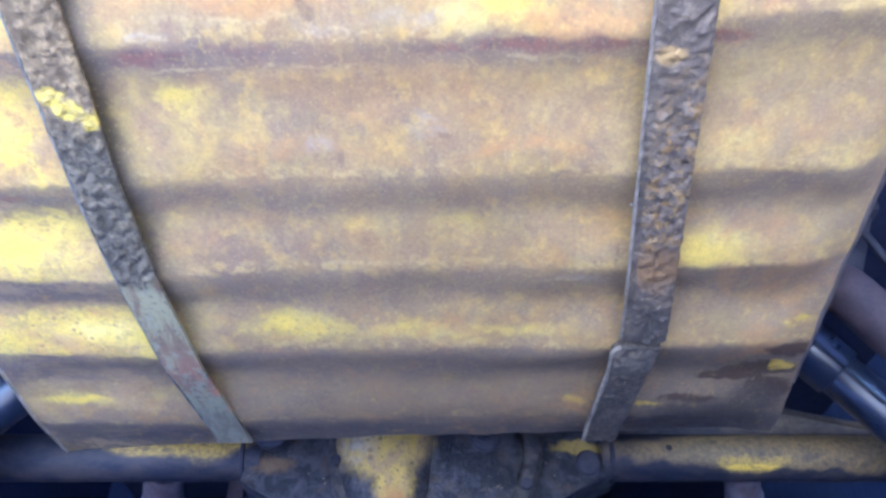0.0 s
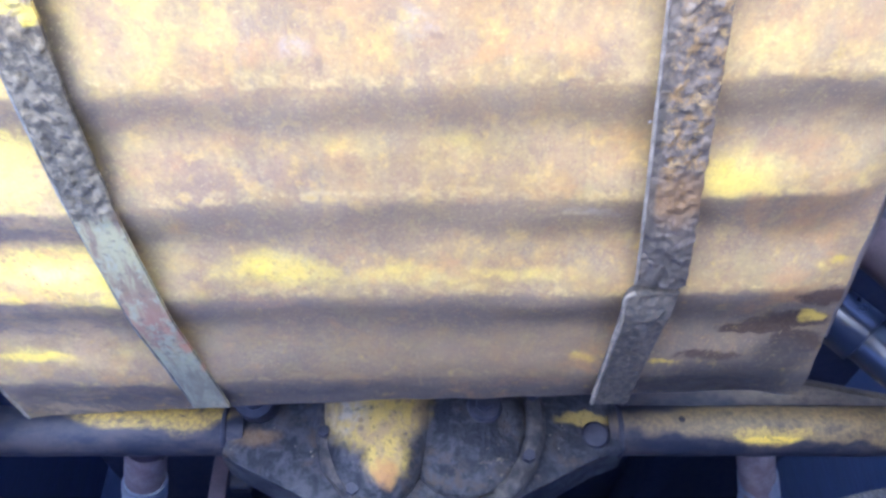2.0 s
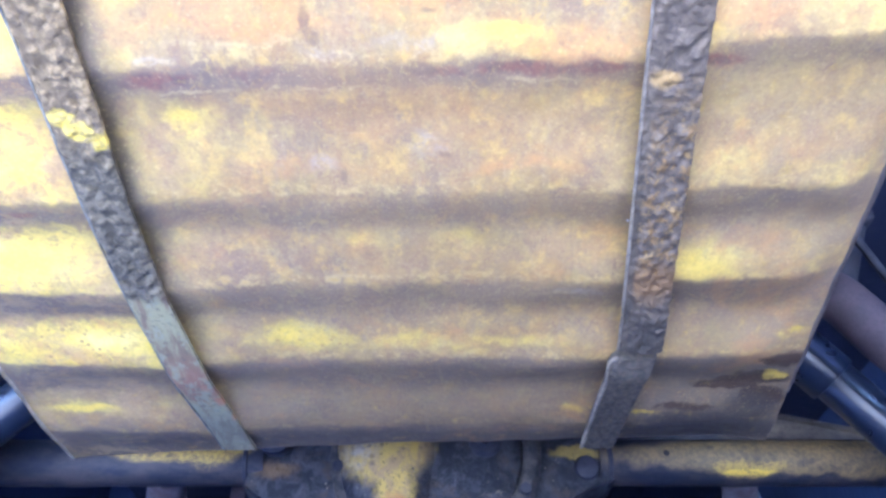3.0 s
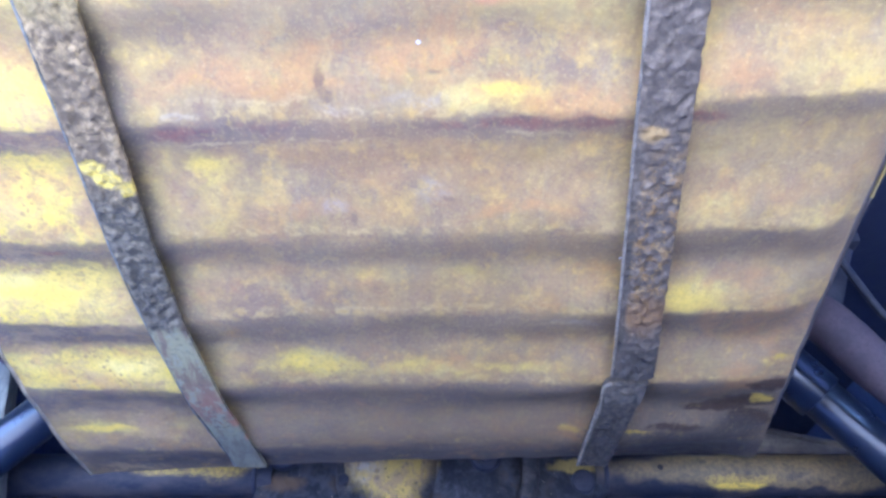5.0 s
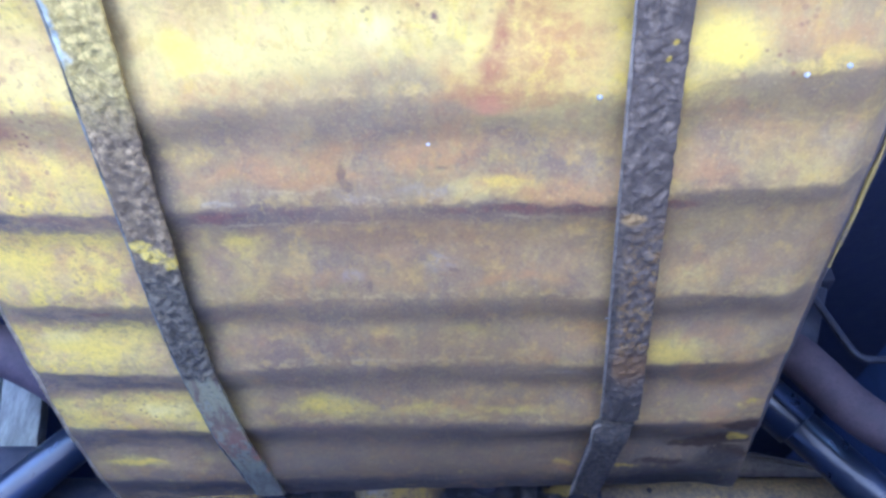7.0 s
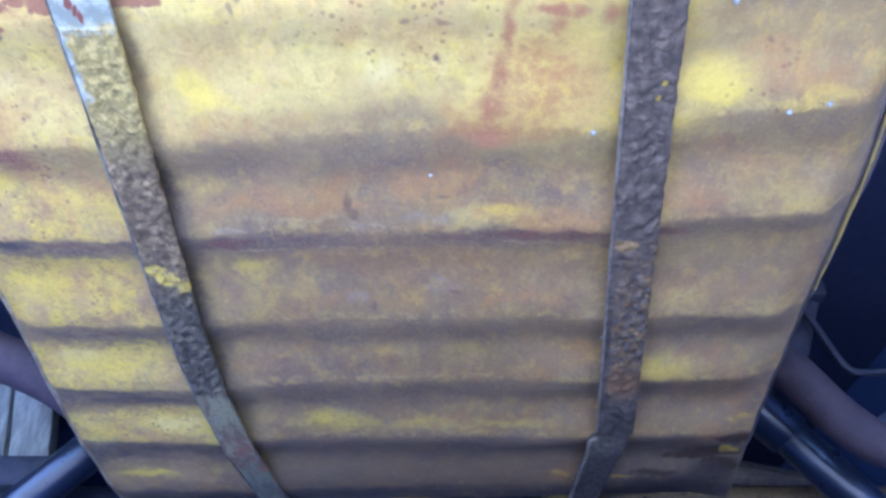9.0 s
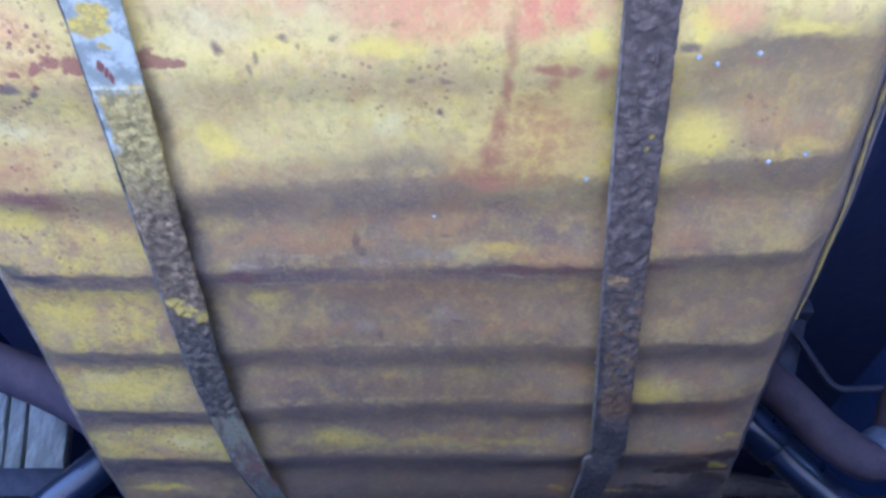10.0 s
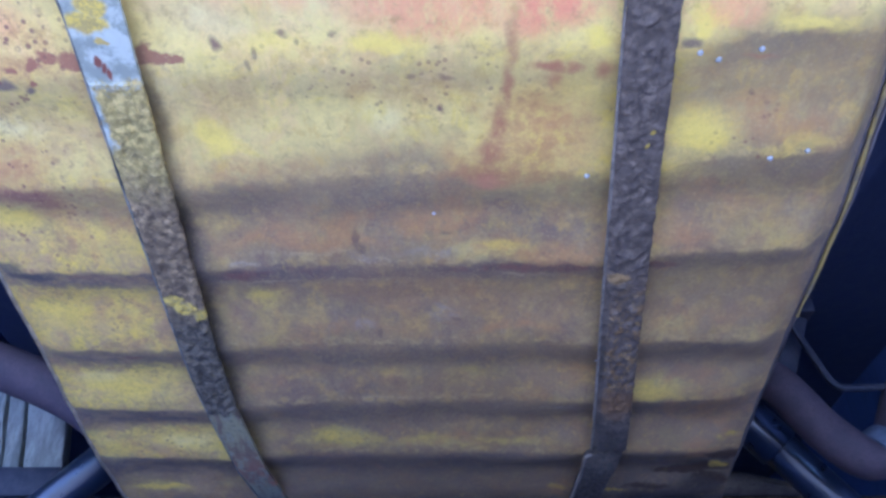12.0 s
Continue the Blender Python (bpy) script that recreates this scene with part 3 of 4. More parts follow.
    b = m.op("MULTIPLY", b, m.ramp(flat, 0.0, 1.0, 1.0, 0.12))
    return m.done(c, b, 0.003)


def strap_right_mat():
    m, c, b = crust("strap_crust_right", (0.142, 0.114, 0.083), (0.265, 0.21, 0.142), 0.75)
    w = m.warped(45, 0.03)
    gold = m.op("MULTIPLY", m.blob(w, 0.185, 0.48, 0.05, 0.14, 0.6), m.ramp(m.noise(115, 6, 0.7, (1, 0.9, 1), shift=(3, 3, 0)), 0.47, 0.60, 0, 0.85))
    c = m.mix(gold, c, m.mix(m.ramp(m.noise(60, 3, 0.6), 0.45, 0.6), (0.30, 0.188, 0.066), (0.38, 0.26, 0.10)))
    c = m.mix(m.op("MULTIPLY", m.blob(w, 0.19, 0.572, 0.05, 0.035, 0.7), 0.6), c, (0.25, 0.142, 0.050))
    c = m.mix(m.op("MULTIPLY", m.blob(m.warped(90, 0.010), 0.160, 0.362, 0.014, 0.010, 0.5), 0.8), c, (0.46, 0.31, 0.11))
    c = m.mix(m.op("MULTIPLY", m.blob(w, 0.18, 0.655, 0.3, 0.06, 0.8), 0.6), c, (0.066, 0.060, 0.050))
    p = m.n.new("ShaderNodeSeparateXYZ")
    m.l.new(m.warped(60, 0.006), p.inputs[0])
    across = m.lin(p.outputs[0], m.op("MULTIPLY", p.outputs[1], 0.0914))
    bare = m.op("MULTIPLY", m.ramp(across, 0.1225, 0.1185), m.ramp(p.outputs[1], 0.34, 0.42))
    c = m.mix(m.op("MULTIPLY", bare, 0.85), c, m.mix(m.ramp(m.noise(70, 5, 0.65, (1, 0.5, 1)), 0.4, 0.6), (0.085, 0.073, 0.055), (0.165, 0.135, 0.095)))
    c = m.mix(m.blobs(m.co, [(0.1625, 0.190, 0.003, 0.004), (0.1600, 0.204, 0.003, 0.004)], 0.5), c, (0.60, 0.44, 0.06))
    return m.done(c, b, 0.003)


def axle_paint():
    m = Mat("axle_paint", 0.6)
    w = m.warped(25, 0.03)
    mid, fine = m.noise(28, 6, 0.7, (0.5, 1, 1)), m.noise(170, 4, 0.7)
    grease = m.mix(m.ramp(mid, 0.4, 0.65), (0.018, 0.021, 0.032), (0.072, 0.060, 0.052))
    khaki = m.op("MULTIPLY", m.op("MULTIPLY", m.blob(w, 0.58, 1.115, 0.38, 0.06, 0.25, 0.690, 0.034), m.ramp(mid, 0.3, 0.5, 0.7, 1.0)), 0.92)
    c = m.mix(khaki, grease, m.mix(m.ramp(fine, 0.4, 0.6), (0.29, 0.205, 0.072), (0.19, 0.138, 0.062)))
    yel = m.op("MULTIPLY", m.op("MAXIMUM", m.blob(w, -0.40, 1.12, 0.13, 0.06, 0.3, 0.700, 0.026), m.blob(w, -0.350, 1.12, 0.050, 0.06, 0.6, 0.692, 0.024)), m.ramp(m.noise(60, 5, 0.7, (0.6, 1, 1)), 0.34, 0.50, 0.25, 1.0))
    yel = m.op("MAXIMUM", yel, m.op("MULTIPLY", m.blob(w, 0.458, 1.11, 0.066, 0.05, 0.35, 0.671, 0.011), m.ramp(fine, 0.3, 0.45)))
    c = m.mix(yel, c, m.mix(m.ramp(fine, 0.42, 0.6), (0.52, 0.36, 0.06), (0.30, 0.20, 0.06)))
    c = m.mix(m.op("MULTIPLY", m.blob(m.warped(40, 0.008), 0.455, 1.11, 0.055, 0.05, 0.4, 0.6655, 0.005), m.ramp(fine, 0.35, 0.5)), c, (0.72, 0.50, 0.05))
    tan = m.op("MULTIPLY", m.blob(w, 0.70, 1.155, 0.40, 0.05, 0.6, 0.755, 0.032), m.ramp(mid, 0.35, 0.6, 0.5, 0.95))
    c = m.mix(tan, c, (0.23, 0.185, 0.115))
    c = m.mix(m.blob(m.co, 0.335, 1.115, 0.006, 0.05, 0.4, 0.692, 0.006), c, (0.03, 0.025, 0.022))
    blotch = m.op("MULTIPLY", m.ramp(m.noise(55, 5, 0.75, (0.6, 1, 1)), 0.52, 0.66), 0.55)
    c = m.mix(blotch, c, (0.045, 0.040, 0.040))
    return m.done(c, m.op("ADD", mid, m.op("MULTIPLY", fine, 0.4)), 0.002)


def diff_paint():
    m = Mat("differential_paint", 0.55)
    w, w2 = m.warped(22, 0.035), m.warped(70, 0.022)
    mid, fine, big = m.noise(35, 6, 0.72, warp=0.5), m.noise(190, 4, 0.7), m.noise(9, 4, 0.6, shift=(2, 0, 1))
    c = m.mix(m.ramp(mid, 0.42, 0.62), (0.018, 0.020, 0.025), (0.080, 0.080, 0.080))
    c = m.mix(m.op("MULTIPLY", m.ramp(big, 0.46, 0.62), m.ramp(m.noise(55, 5, 0.7, shift=(5, 1, 0)), 0.46, 0.62)), c, (0.085, 0.066, 0.045))
    flake = m.ramp(m.noise(110, 5, 0.75), 0.34, 0.46, 0.25, 1.0)
    y1 = m.op("MAXIMUM", m.blob(w2, -0.085, 1.06, 0.083, 0.3, 0.3, 0.70, 0.090), m.blob(w2, -0.068, 1.06, 0.036, 0.3, 0.5, 0.622, 0.046))
    c = m.mix(m.op("MULTIPLY", y1, flake), c, m.mix(m.ramp(mid, 0.42, 0.6), (0.64, 0.46, 0.09), (0.46, 0.32, 0.12)))
    # whitish highlight painted on the bulge's left side
    c = m.mix(m.op("MULTIPLY", m.blob(w2, -0.118, 1.06, 0.038, 0.3, 0.9, 0.675, 0.05), m.ramp(m.noise(70, 5, 0.7), 0.40, 0.56, 0.1, 0.75)), c, (0.60, 0.53, 0.36))
    pits = m.op("MULTIPLY", m.op("MULTIPLY", y1, m.ramp(m.cells(60), 0.30, 0.16)), m.ramp(m.noise(26, 3, 0.6), 0.45, 0.55))
    c = m.mix(m.op("MULTIPLY", pits, 0.5), c, (0.16, 0.11, 0.075))
    c = m.mix(m.op("MULTIPLY", m.blob(w2, -0.068, 1.06, 0.022, 0.3, 0.6, 0.596, 0.022), 0.75), c, (0.50, 0.25, 0.07))
    c = m.mix(m.op("MULTIPLY", m.blob(w2, 0.20, 1.08, 0.05, 0.3, 0.5, 0.695, 0.014), flake), c, (0.44, 0.32, 0.07))
    c = m.mix(m.op("MULTIPLY", m.blob(w2, -0.25, 1.08, 0.045, 0.3, 0.7, 0.668, 0.018), 0.7), c, (0.27, 0.17, 0.07))
    ring = m.op("MULTIPLY", m.blob(w2, 0.09, 1.08, 0.06, 0.3, 0.8, 0.61, 0.07), m.ramp(m.noise(120, 5, 0.75), 0.56, 0.66))
    c = m.mix(m.op("MULTIPLY", ring, 0.7), c, (0.30, 0.24, 0.14))
    # small wet glints, painted as pale dots
    chips = m.op("MULTIPLY", m.ramp(m.cells(95), 0.16, 0.08), m.ramp(m.noise(16, 3, 0.6), 0.52, 0.62, 0, 0.7))
    c = m.mix(chips, c, (0.50, 0.42, 0.27))
    return m.done(c, m.op("ADD", mid, m.op("MULTIPLY", fine, 0.4)), 0.007)


def plain(name, a, b, scale=30, rough=0.6, metal=0.0, depth=0.0015, stretch=(1, 1, 1)):
    m = Mat(name, rough, metal)
    mid, fine = m.noise(scale, 5, 0.65, stretch), m.noise(scale * 7, 3, 0.7, stretch)
    c = m.mix(m.ramp(mid, 0.36, 0.66), a, b)
    c = m.mix(m.ramp(fine, 0.4, 0.75, 0, 0.35), c, tuple(k * 0.4 for k in a))
    return m.done(c, m.op("ADD", mid, m.op("MULTIPLY", fine, 0.5)), depth, m.ramp(mid, 0.3, 0.7, max(rough - 0.1, 0.05), min(rough + 0.12, 1)))


def gloss_black():
    m = Mat("gloss_black_paint", 0.3, 0.0, 0.5)
    m.b.inputs["Coat Weight"].default_value, m.b.inputs["Coat Roughness"].default_value = 1.0, 0.24
    dust = m.ramp(m.noise(60, 5, 0.7), 0.5, 0.8, 0.0, 0.3)
    return m.done(m.mix(dust, (0.020, 0.026, 0.042), (0.07, 0.07, 0.07)), None, 0.0, m.ramp(m.noise(25, 4, 0.6), 0.3, 0.7, 0.26, 0.42))


TANK = tank_paint()
STRAP_L, STRAP_R = strap_left_mat(), strap_right_mat()
AXLE, DIFF = axle_paint(), diff_paint()
EDGE = plain("worn_strap_edge", (0.17, 0.145, 0.105), (0.36, 0.31, 0.23), 60, 0.6, 0.0)
BRIGHT_EDGE = plain("bare_strap_edge", (0.09, 0.085, 0.060), (0.32, 0.31, 0.235), 25, 0.5)
STUD = plain("bright_rivet_metal", (0.42, 0.43, 0.38), (0.60, 0.60, 0.54), 90, 0.5)
TAB = plain("dark_tab_crust", (0.052, 0.046, 0.036), (0.140, 0.115, 0.082), 150, 0.85, 0.0, 0.002)
# chipped left flange edge, with the light on it put into the colour
PALE_EDGE = plain("chipped_pale_edge", (0.42, 0.37, 0.25), (0.78, 0.70, 0.50), 50, 0.55)
FLANGE = plain("flange_paint", (0.13, 0.11, 0.095), (0.17, 0.15, 0.14), 40, 0.6)
FLANGE_BEAD = plain("flange_bead_paint", (0.42, 0.31, 0.07), (0.20, 0.165, 0.10), 45, 0.6)
BLACK = gloss_black()
# the blue haze over the dark underbody is put into this colour
UNDERSEAL = plain("hazy_underseal", (0.016, 0.021, 0.048), (0.026, 0.032, 0.066), 45, 0.8, 0.0, 0.002)
RUSTPIPE = plain("brown_exhaust_rust", (0.070, 0.052, 0.058), (0.105, 0.078, 0.082), 35, 0.75)
PALEPIPE = plain("scaled_pipe_metal", (0.32, 0.245, 0.21), (0.48, 0.40, 0.36), 30, 0.65)
GALV = plain("grey_clamp_metal", (0.34, 0.37, 0.40), (0.52, 0.54, 0.57), 60, 0.55, 0.1)
DULLBAND = plain("dull_band_metal", (0.10, 0.12, 0.16), (0.17, 0.19, 0.23), 60, 0.5, 0.1)
TIMBER = plain("weathered_grey_timber", (0.24, 0.25, 0.210), (0.44, 0.45, 0.375), 45, 0.9, 0.0, 0.002, (1, 1, 0.25))
GROUND = plain("concrete_ground", (0.43, 0.41, 0.375), (0.53, 0.505, 0.465), 2.5, 0.9, 0.0, 0.004)
# blue chosen so that light bounced onto the tank's front turns blue
FLOOR = plain("blue_bounce_floor", (0.050, 0.085, 0.230), (0.075, 0.115, 0.290), 3.0, 0.85, 0.0, 0.003)
# navy for the added walls and ceiling, lifting the dark background
WALL = plain("dark_enclosure", (0.030, 0.048, 0.125), (0.045, 0.064, 0.155), 4.0, 0.9, 0.0, 0.003, (3, 3, 0.4))
RING = plain("grimy_flange_ring", (0.036, 0.035, 0.035), (0.125, 0.110, 0.088), 70, 0.75, 0.0, 0.004)
GREASY = plain("greasy_steel", (0.022, 0.025, 0.038), (0.058, 0.056, 0.066), 50, 0.6)
HOSE = plain("grey_hose", (0.07, 0.07, 0.07), (0.11, 0.108, 0.105), 80, 0.7)


# ---- building helpers ----
def mesh_of(name, bm, mat, smooth=True):
    bmesh.ops.recalc_face_normals(bm, faces=bm.faces)
    me = bpy.data.meshes.new(name)
    bm.to_mesh(me)
    bm.free()
    me.materials.append(mat)
    if smooth:
        me.polygons.foreach_set("use_smooth", [True] * len(me.polygons))
        me.set_sharp_from_angle(angle=radians(42))
    return me


def part(name, bm, mat, parent, label="", smooth=True):
    ob = new(name, mesh_of(name, bm, mat, smooth))
    ob.parent = parent
    at = Vector((0, 0, 0))
    p = parent
    while p is not None:
        at += p.location
        p = p.parent
    ob.location = -at
    if label:
        ob["label"] = label
    return ob


def thing(name, at, label, category, group="", kind=""):
    return tagged(new(name), label, category, group, kind) if at is None else place(tagged(new(name), label, category, group, kind), at)


def place(ob, at):
    ob.location = at
    return ob


def box(bm, x0, x1, y0, y1, z0, z1, bevel=0.0, seg=2, m=None):
    r = bmesh.ops.create_cube(bm, size=1.0, matrix=Matrix.LocRotScale(((x0 + x1) / 2, (y0 + y1) / 2, (z0 + z1) / 2), None, (x1 - x0, y1 - y0, z1 - z0)))
    vs = r["verts"]
    if bevel:
        es = list({e for v in vs for e in v.link_edges})
        out = bmesh.ops.bevel(bm, geom=es, offset=bevel, segments=seg, affect="EDGES", profile=0.5)
        vs = out["verts"]
    if m is not None:
        bmesh.ops.transform(bm, matrix=m, verts=vs)
    return bm


def between(a, b):
    a, b = Vector(a), Vector(b)
    return Matrix.Translation((a + b) / 2) @ (b - a).to_track_quat("Z", "Y").to_matrix().to_4x4(), (b - a).length


def rod(bm, a, b, r, r2=None, seg=40, bevel=0.0):
    m, n = between(a, b)
    out = bmesh.ops.create_cone(bm, cap_ends=True, segments=seg, radius1=r, radius2=r if r2 is None else r2, depth=n, matrix=m)
    if bevel:
        rim = [e for v in out["verts"] for e in v.link_edges if abs(len(e.link_faces)) == 2 and any(len(f.verts) > 4 for f in e.link_faces)]
        bmesh.ops.bevel(bm, geom=list(set(rim)), offset=bevel, segments=2, affect="EDGES", profile=0.5)
    return bm


def tube(bm, pts, r, seg=20, rings=60, wobble=0.0, closed=True):
    """A round bar along a smooth line through pts; r may be a function of 0..1."""
    pts = [Vector(p) for p in pts]
    line = []
    for k in range(rings + 1):
        s = k / rings * (len(pts) - 1)
        i = min(int(s), len(pts) - 2)
        f = s - i
        p0, p1, p2, p3 = pts[max(i - 1, 0)], pts[i], pts[i + 1], pts[min(i + 2, len(pts) - 1)]
        line.append(0.5 * ((2 * p1) + (p2 - p0) * f + (2 * p0 - 5 * p1 + 4 * p2 - p3) * f * f + (3 * p1 - p0 - 3 * p2 + p3) * f ** 3))
    prev, side = [], None
    for k, p in enumerate(line):
        d = (line[min(k + 1, rings)] - line[max(k - 1, 0)]).normalized()
        side = (side - d * side.dot(d)).normalized() if side else d.orthogonal().normalized()
        up = d.cross(side)
        rad = r(k / rings) if callable(r) else r
        ring = []
        for j in range(seg):
            an = 2 * math.pi * j / seg
            o = side * math.cos(an) + up * math.sin(an)
            q = p + o * rad
            ring.append(bm.verts.new(q + o * wobble * noise.noise(q * 40)))
        if prev:
            for j in range(seg):
                bm.faces.new((prev[j], prev[(j + 1) % seg], ring[(j + 1) % seg], ring[j]))
        elif closed:
            bm.faces.new(ring[::-1])
        prev = ring
    if closed:
        bm.faces.new(prev)
    return bm


def grid(bm, rows):
    vs = [[bm.verts.new(p) for p in row] for row in rows]
    for a, b in zip(vs, vs[1:]):
        for i in range(len(a) - 1):
            bm.faces.new((a[i], a[i + 1], b[i + 1], b[i]))
    return vs


def smooth01(x):
    x = min(max(x, 0.0), 1.0)
    return x * x * (3 - 2 * x)


# ---- ground ----
GROUND_Z = 0.14
bm = bmesh.new()
bmesh.ops.create_grid(bm, x_segments=1, y_segments=1, size=400, matrix=Matrix.Translation((0, 0, GROUND_Z)))
ground = tagged(new("ground", mesh_of("ground", bm, GROUND, False)), "pale worn concrete ground under the raised vehicle", "ground", kind="structure")

# added dark enclosure, mostly out of view, to block and shape the light
OPEN_Y = -0.30
bm = bmesh.new()
box(bm, -2.4, 1.35, 0.20, 5.6, 0.0, GROUND_Z + 0.004)
tagged(new("floor", mesh_of("floor", bm, FLOOR, False)), "dark blue floor, added to tint the bounced light", "floor", kind="structure")
for nm, x0, x1, y0, y1, z0, z1 in (("shade_wall_left", -2.55, -2.4, OPEN_Y, 5.6, 0, 2.9), ("shade_wall_right", 1.35, 1.5, -1.6, 5.6, 0, 2.9), ("shade_wall_back", -2.55, 2.55, 5.6, 5.75, 0, 2.9), ("shade_wall_front", -2.55, 2.55, OPEN_Y - 0.15, OPEN_Y, 1.85, 2.9)):
    bm = bmesh.new()
    box(bm, x0, x1, y0, y1, z0, z1)
    tagged(new(nm, mesh_of(nm, bm, WALL, False)), "dark plain wall, added to darken and close in the place", "wall", kind="structure")
bm = bmesh.new()
box(bm, -2.55, 2.55, OPEN_Y - 0.15, 5.75, 2.9, 3.0)
tagged(new("ceiling", mesh_of("ceiling", bm, WALL, False)), "dark plain ceiling, added to block light from above", "ceiling", kind="structure")

# ---- the fuel tank ----
XL, XR, REAR, FRONT = -0.465, 0.372, -0.36, 0.911
CREASE = (-0.30, -0.19, -0.08, 0.035, 0.149, 0.263, 0.3745, 0.4975, 0.6055, 0.7165, 0.8585, 0.99)
RIB, HANG = 0.0108, 0.0124


def slope_z(y):
    return EYE + float(np.interp(y, (-0.4, 0.10, 0.72, 0.90), (0.580, 0.500, 0.400, 0.396)))


def right_x(y):
    """The right side flares a little at the front corner."""
    return float(np.interp(y, (0.0, 0.60, 0.72, 0.84), (0.372, 0.366, 0.369, 0.384)))


def rib_depth(x, y):
    """Shallow at the rear and at the very front, and under the middle."""
    return float(np.interp(y, (0.0, 0.10, 0.22, 0.80, 0.88), (0.7, 0.8, 1.0, 1.0, 0.6))) * (1 - 0.4 * smooth01((x - 0.15) / 0.08) * smooth01((0.32 - y) / 0.08)) * (1 - 0.6 * smooth01(1.5 - abs(x + 0.05) / 0.16))


def rib_drop(x, y):
    """How far the corrugated bottom hangs below its mean, at the place y along the middle."""
    for a, b in zip(CREASE, CREASE[1:]):
        if a <= y < b:
            f = (y - a) / (b - a)
            f = f if f < 0.88 else f - 1.0
            fall = min(max((f + 0.12) / 0.46, 0), 1)
            crisp = 0.15 + 0.85 * smooth01((abs(x + 0.05) - 0.15) / 0.06)
            face = crisp * (0.5 * (1 - fall) ** 1.6 + 0.5 * (1 - smooth01(fall))) + (1 - crisp) * (1 - smooth01(fall))
            return RIB * (face if f < 0.34 else smooth01((f - 0.34) / 0.54)) * rib_depth(x, y)
    return 0.0


def front_y(x):
    """Where the bottom turns up into the front wall: the tank sits a little askew."""
    return FRONT - (0.088 if x < -0.05 else 0.06) * (x + 0.05)


def skew(x, y):
    """The ribs run slightly askew, more so to the right and less to the left."""
    ease = (0.006 * smooth01((-0.05 - x) / 0.20) * smooth01((x + 0.29) / 0.04) + 0.0065 * smooth01((-0.31 - x) / 0.15) + 0.005 * smooth01((-0.285 - x) / 0.03)) * smooth01((y - 0.28) / 0.06)
    return y + ease + 0.045 * (x + 0.05) + 0.016 * smooth01((x - 0.12) / 0.14) * smooth01((0.46 - y) / 0.10) + 0.005 * noise.noise((x * 16, y * 9, 2)) + 0.0022 * noise.noise((x * 55, y * 20, 7))


def tank_z(x, y):
    s = skew(x, y)
    fade = smooth01((x - XL + 0.004) / 0.035) * smooth01((right_x(y) - x) / 0.05)
    z = slope_z(s) + 0.006 * (1 - smooth01((s - 0.74) / 0.12)) - rib_drop(x, s) * fade - (1 - fade) * 0.006
    lift = float(np.interp(s, (-0.3, 0.12, 0.33, 0.58, 0.75), (0.12, 0.066, 0.022, 0.008, 0.0)))
    z += lift * smooth01((x - right_x(y) + 0.045) / 0.045) ** 1.5 + 0.25 * lift * smooth01((XL + 0.045 - x) / 0.045) ** 1.5
    z += 0.0025 * noise.noise((x * 9, y * 9, 0)) + 0.0014 * noise.noise((x * 30, y * 30, 5)) + 0.0004 * noise.noise((x * 80, y * 80, 3))
    front = max(0.0, y - (front_y(x) - 0.014)) / 0.014
    if front > 0:
        z += 0.014 * (1 - math.sqrt(max(0.0, 1 - min(front, 1) ** 2)))
    return z


tank = thing("fuel_tank", (-0.05, 0.27, 0.86), "yellow painted ribbed steel fuel tank, grimy and rusting, between straps", "fuel tank")
bm = bmesh.new()
NX, NY = 110, 460
rows = []
for j in range(NY + 1):
    row = []
    for i in range(NX + 1):
        x = XL + (XR - XL) * i / NX
        y = REAR + (front_y(x) - REAR) * j / NY
        x = XL + (right_x(y) - XL) * i / NX
        row.append((x, y, tank_z(x, y)))
    rows.append(row)
top = [(x, y + 0.004, z + 0.17) for x, y, z in rows[-1]]
grid(bm, rows + [top])
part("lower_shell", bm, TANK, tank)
bm = bmesh.new()
box(bm, XL + 0.02, XR - 0.02, REAR, FRONT - 0.06, 0.76, 0.98, 0.03, 3)
part("upper_shell", bm, TANK, tank)
for x0, sgn in ((XL, -1), (XR, 1)):
    bm = bmesh.new()
    rows = []
    for j in range(161):
        y = REAR + ((front_y(x0) - 0.012 if sgn < 0 else 0.76) - REAR) * j / 160
        x0 = XL if sgn < 0 else right_x(y)
        z = tank_z(x0, y)
        wv = 0.002 * noise.noise((y * 22, sgn * 3, 0))
        wide = 0.45 if sgn < 0 else (0.45 + 1.75 * smooth01((0.55 - y) / 0.5)) * (0.3 + 0.7 * smooth01((0.76 - y) / 0.12))
        prof = [(dx * wide, dz) for dx, dz in ((-0.004, 0.002), (-0.001, -0.0025), (0.0015, 0.003), (0.003, 0.003), (0.0045, -0.002), (0.006, -0.001), (0.0055, 0.005), (-0.003, 0.008))]
        rows.append([(x0 + sgn * (dx + wv), y, z + dz + wv) for dx, dz in prof])
    grid(bm, rows)
    seam = part("seam_flange", bm, FLANGE if sgn > 0 else PALE_EDGE, tank, "thin crimped seam flange with worn paint")
    if sgn > 0:
        bm = bmesh.new()
        tube(bm, [(right_x(y) + 0.0035, y, tank_z(right_x(y), y) - 0.0005) for y in np.linspace(REAR, 0.45, 40)], 0.0020, 8, 160, 0.0012)
        part("crimp_bead", bm, FLANGE_BEAD, seam, "crimped bead with chipped yellow paint")
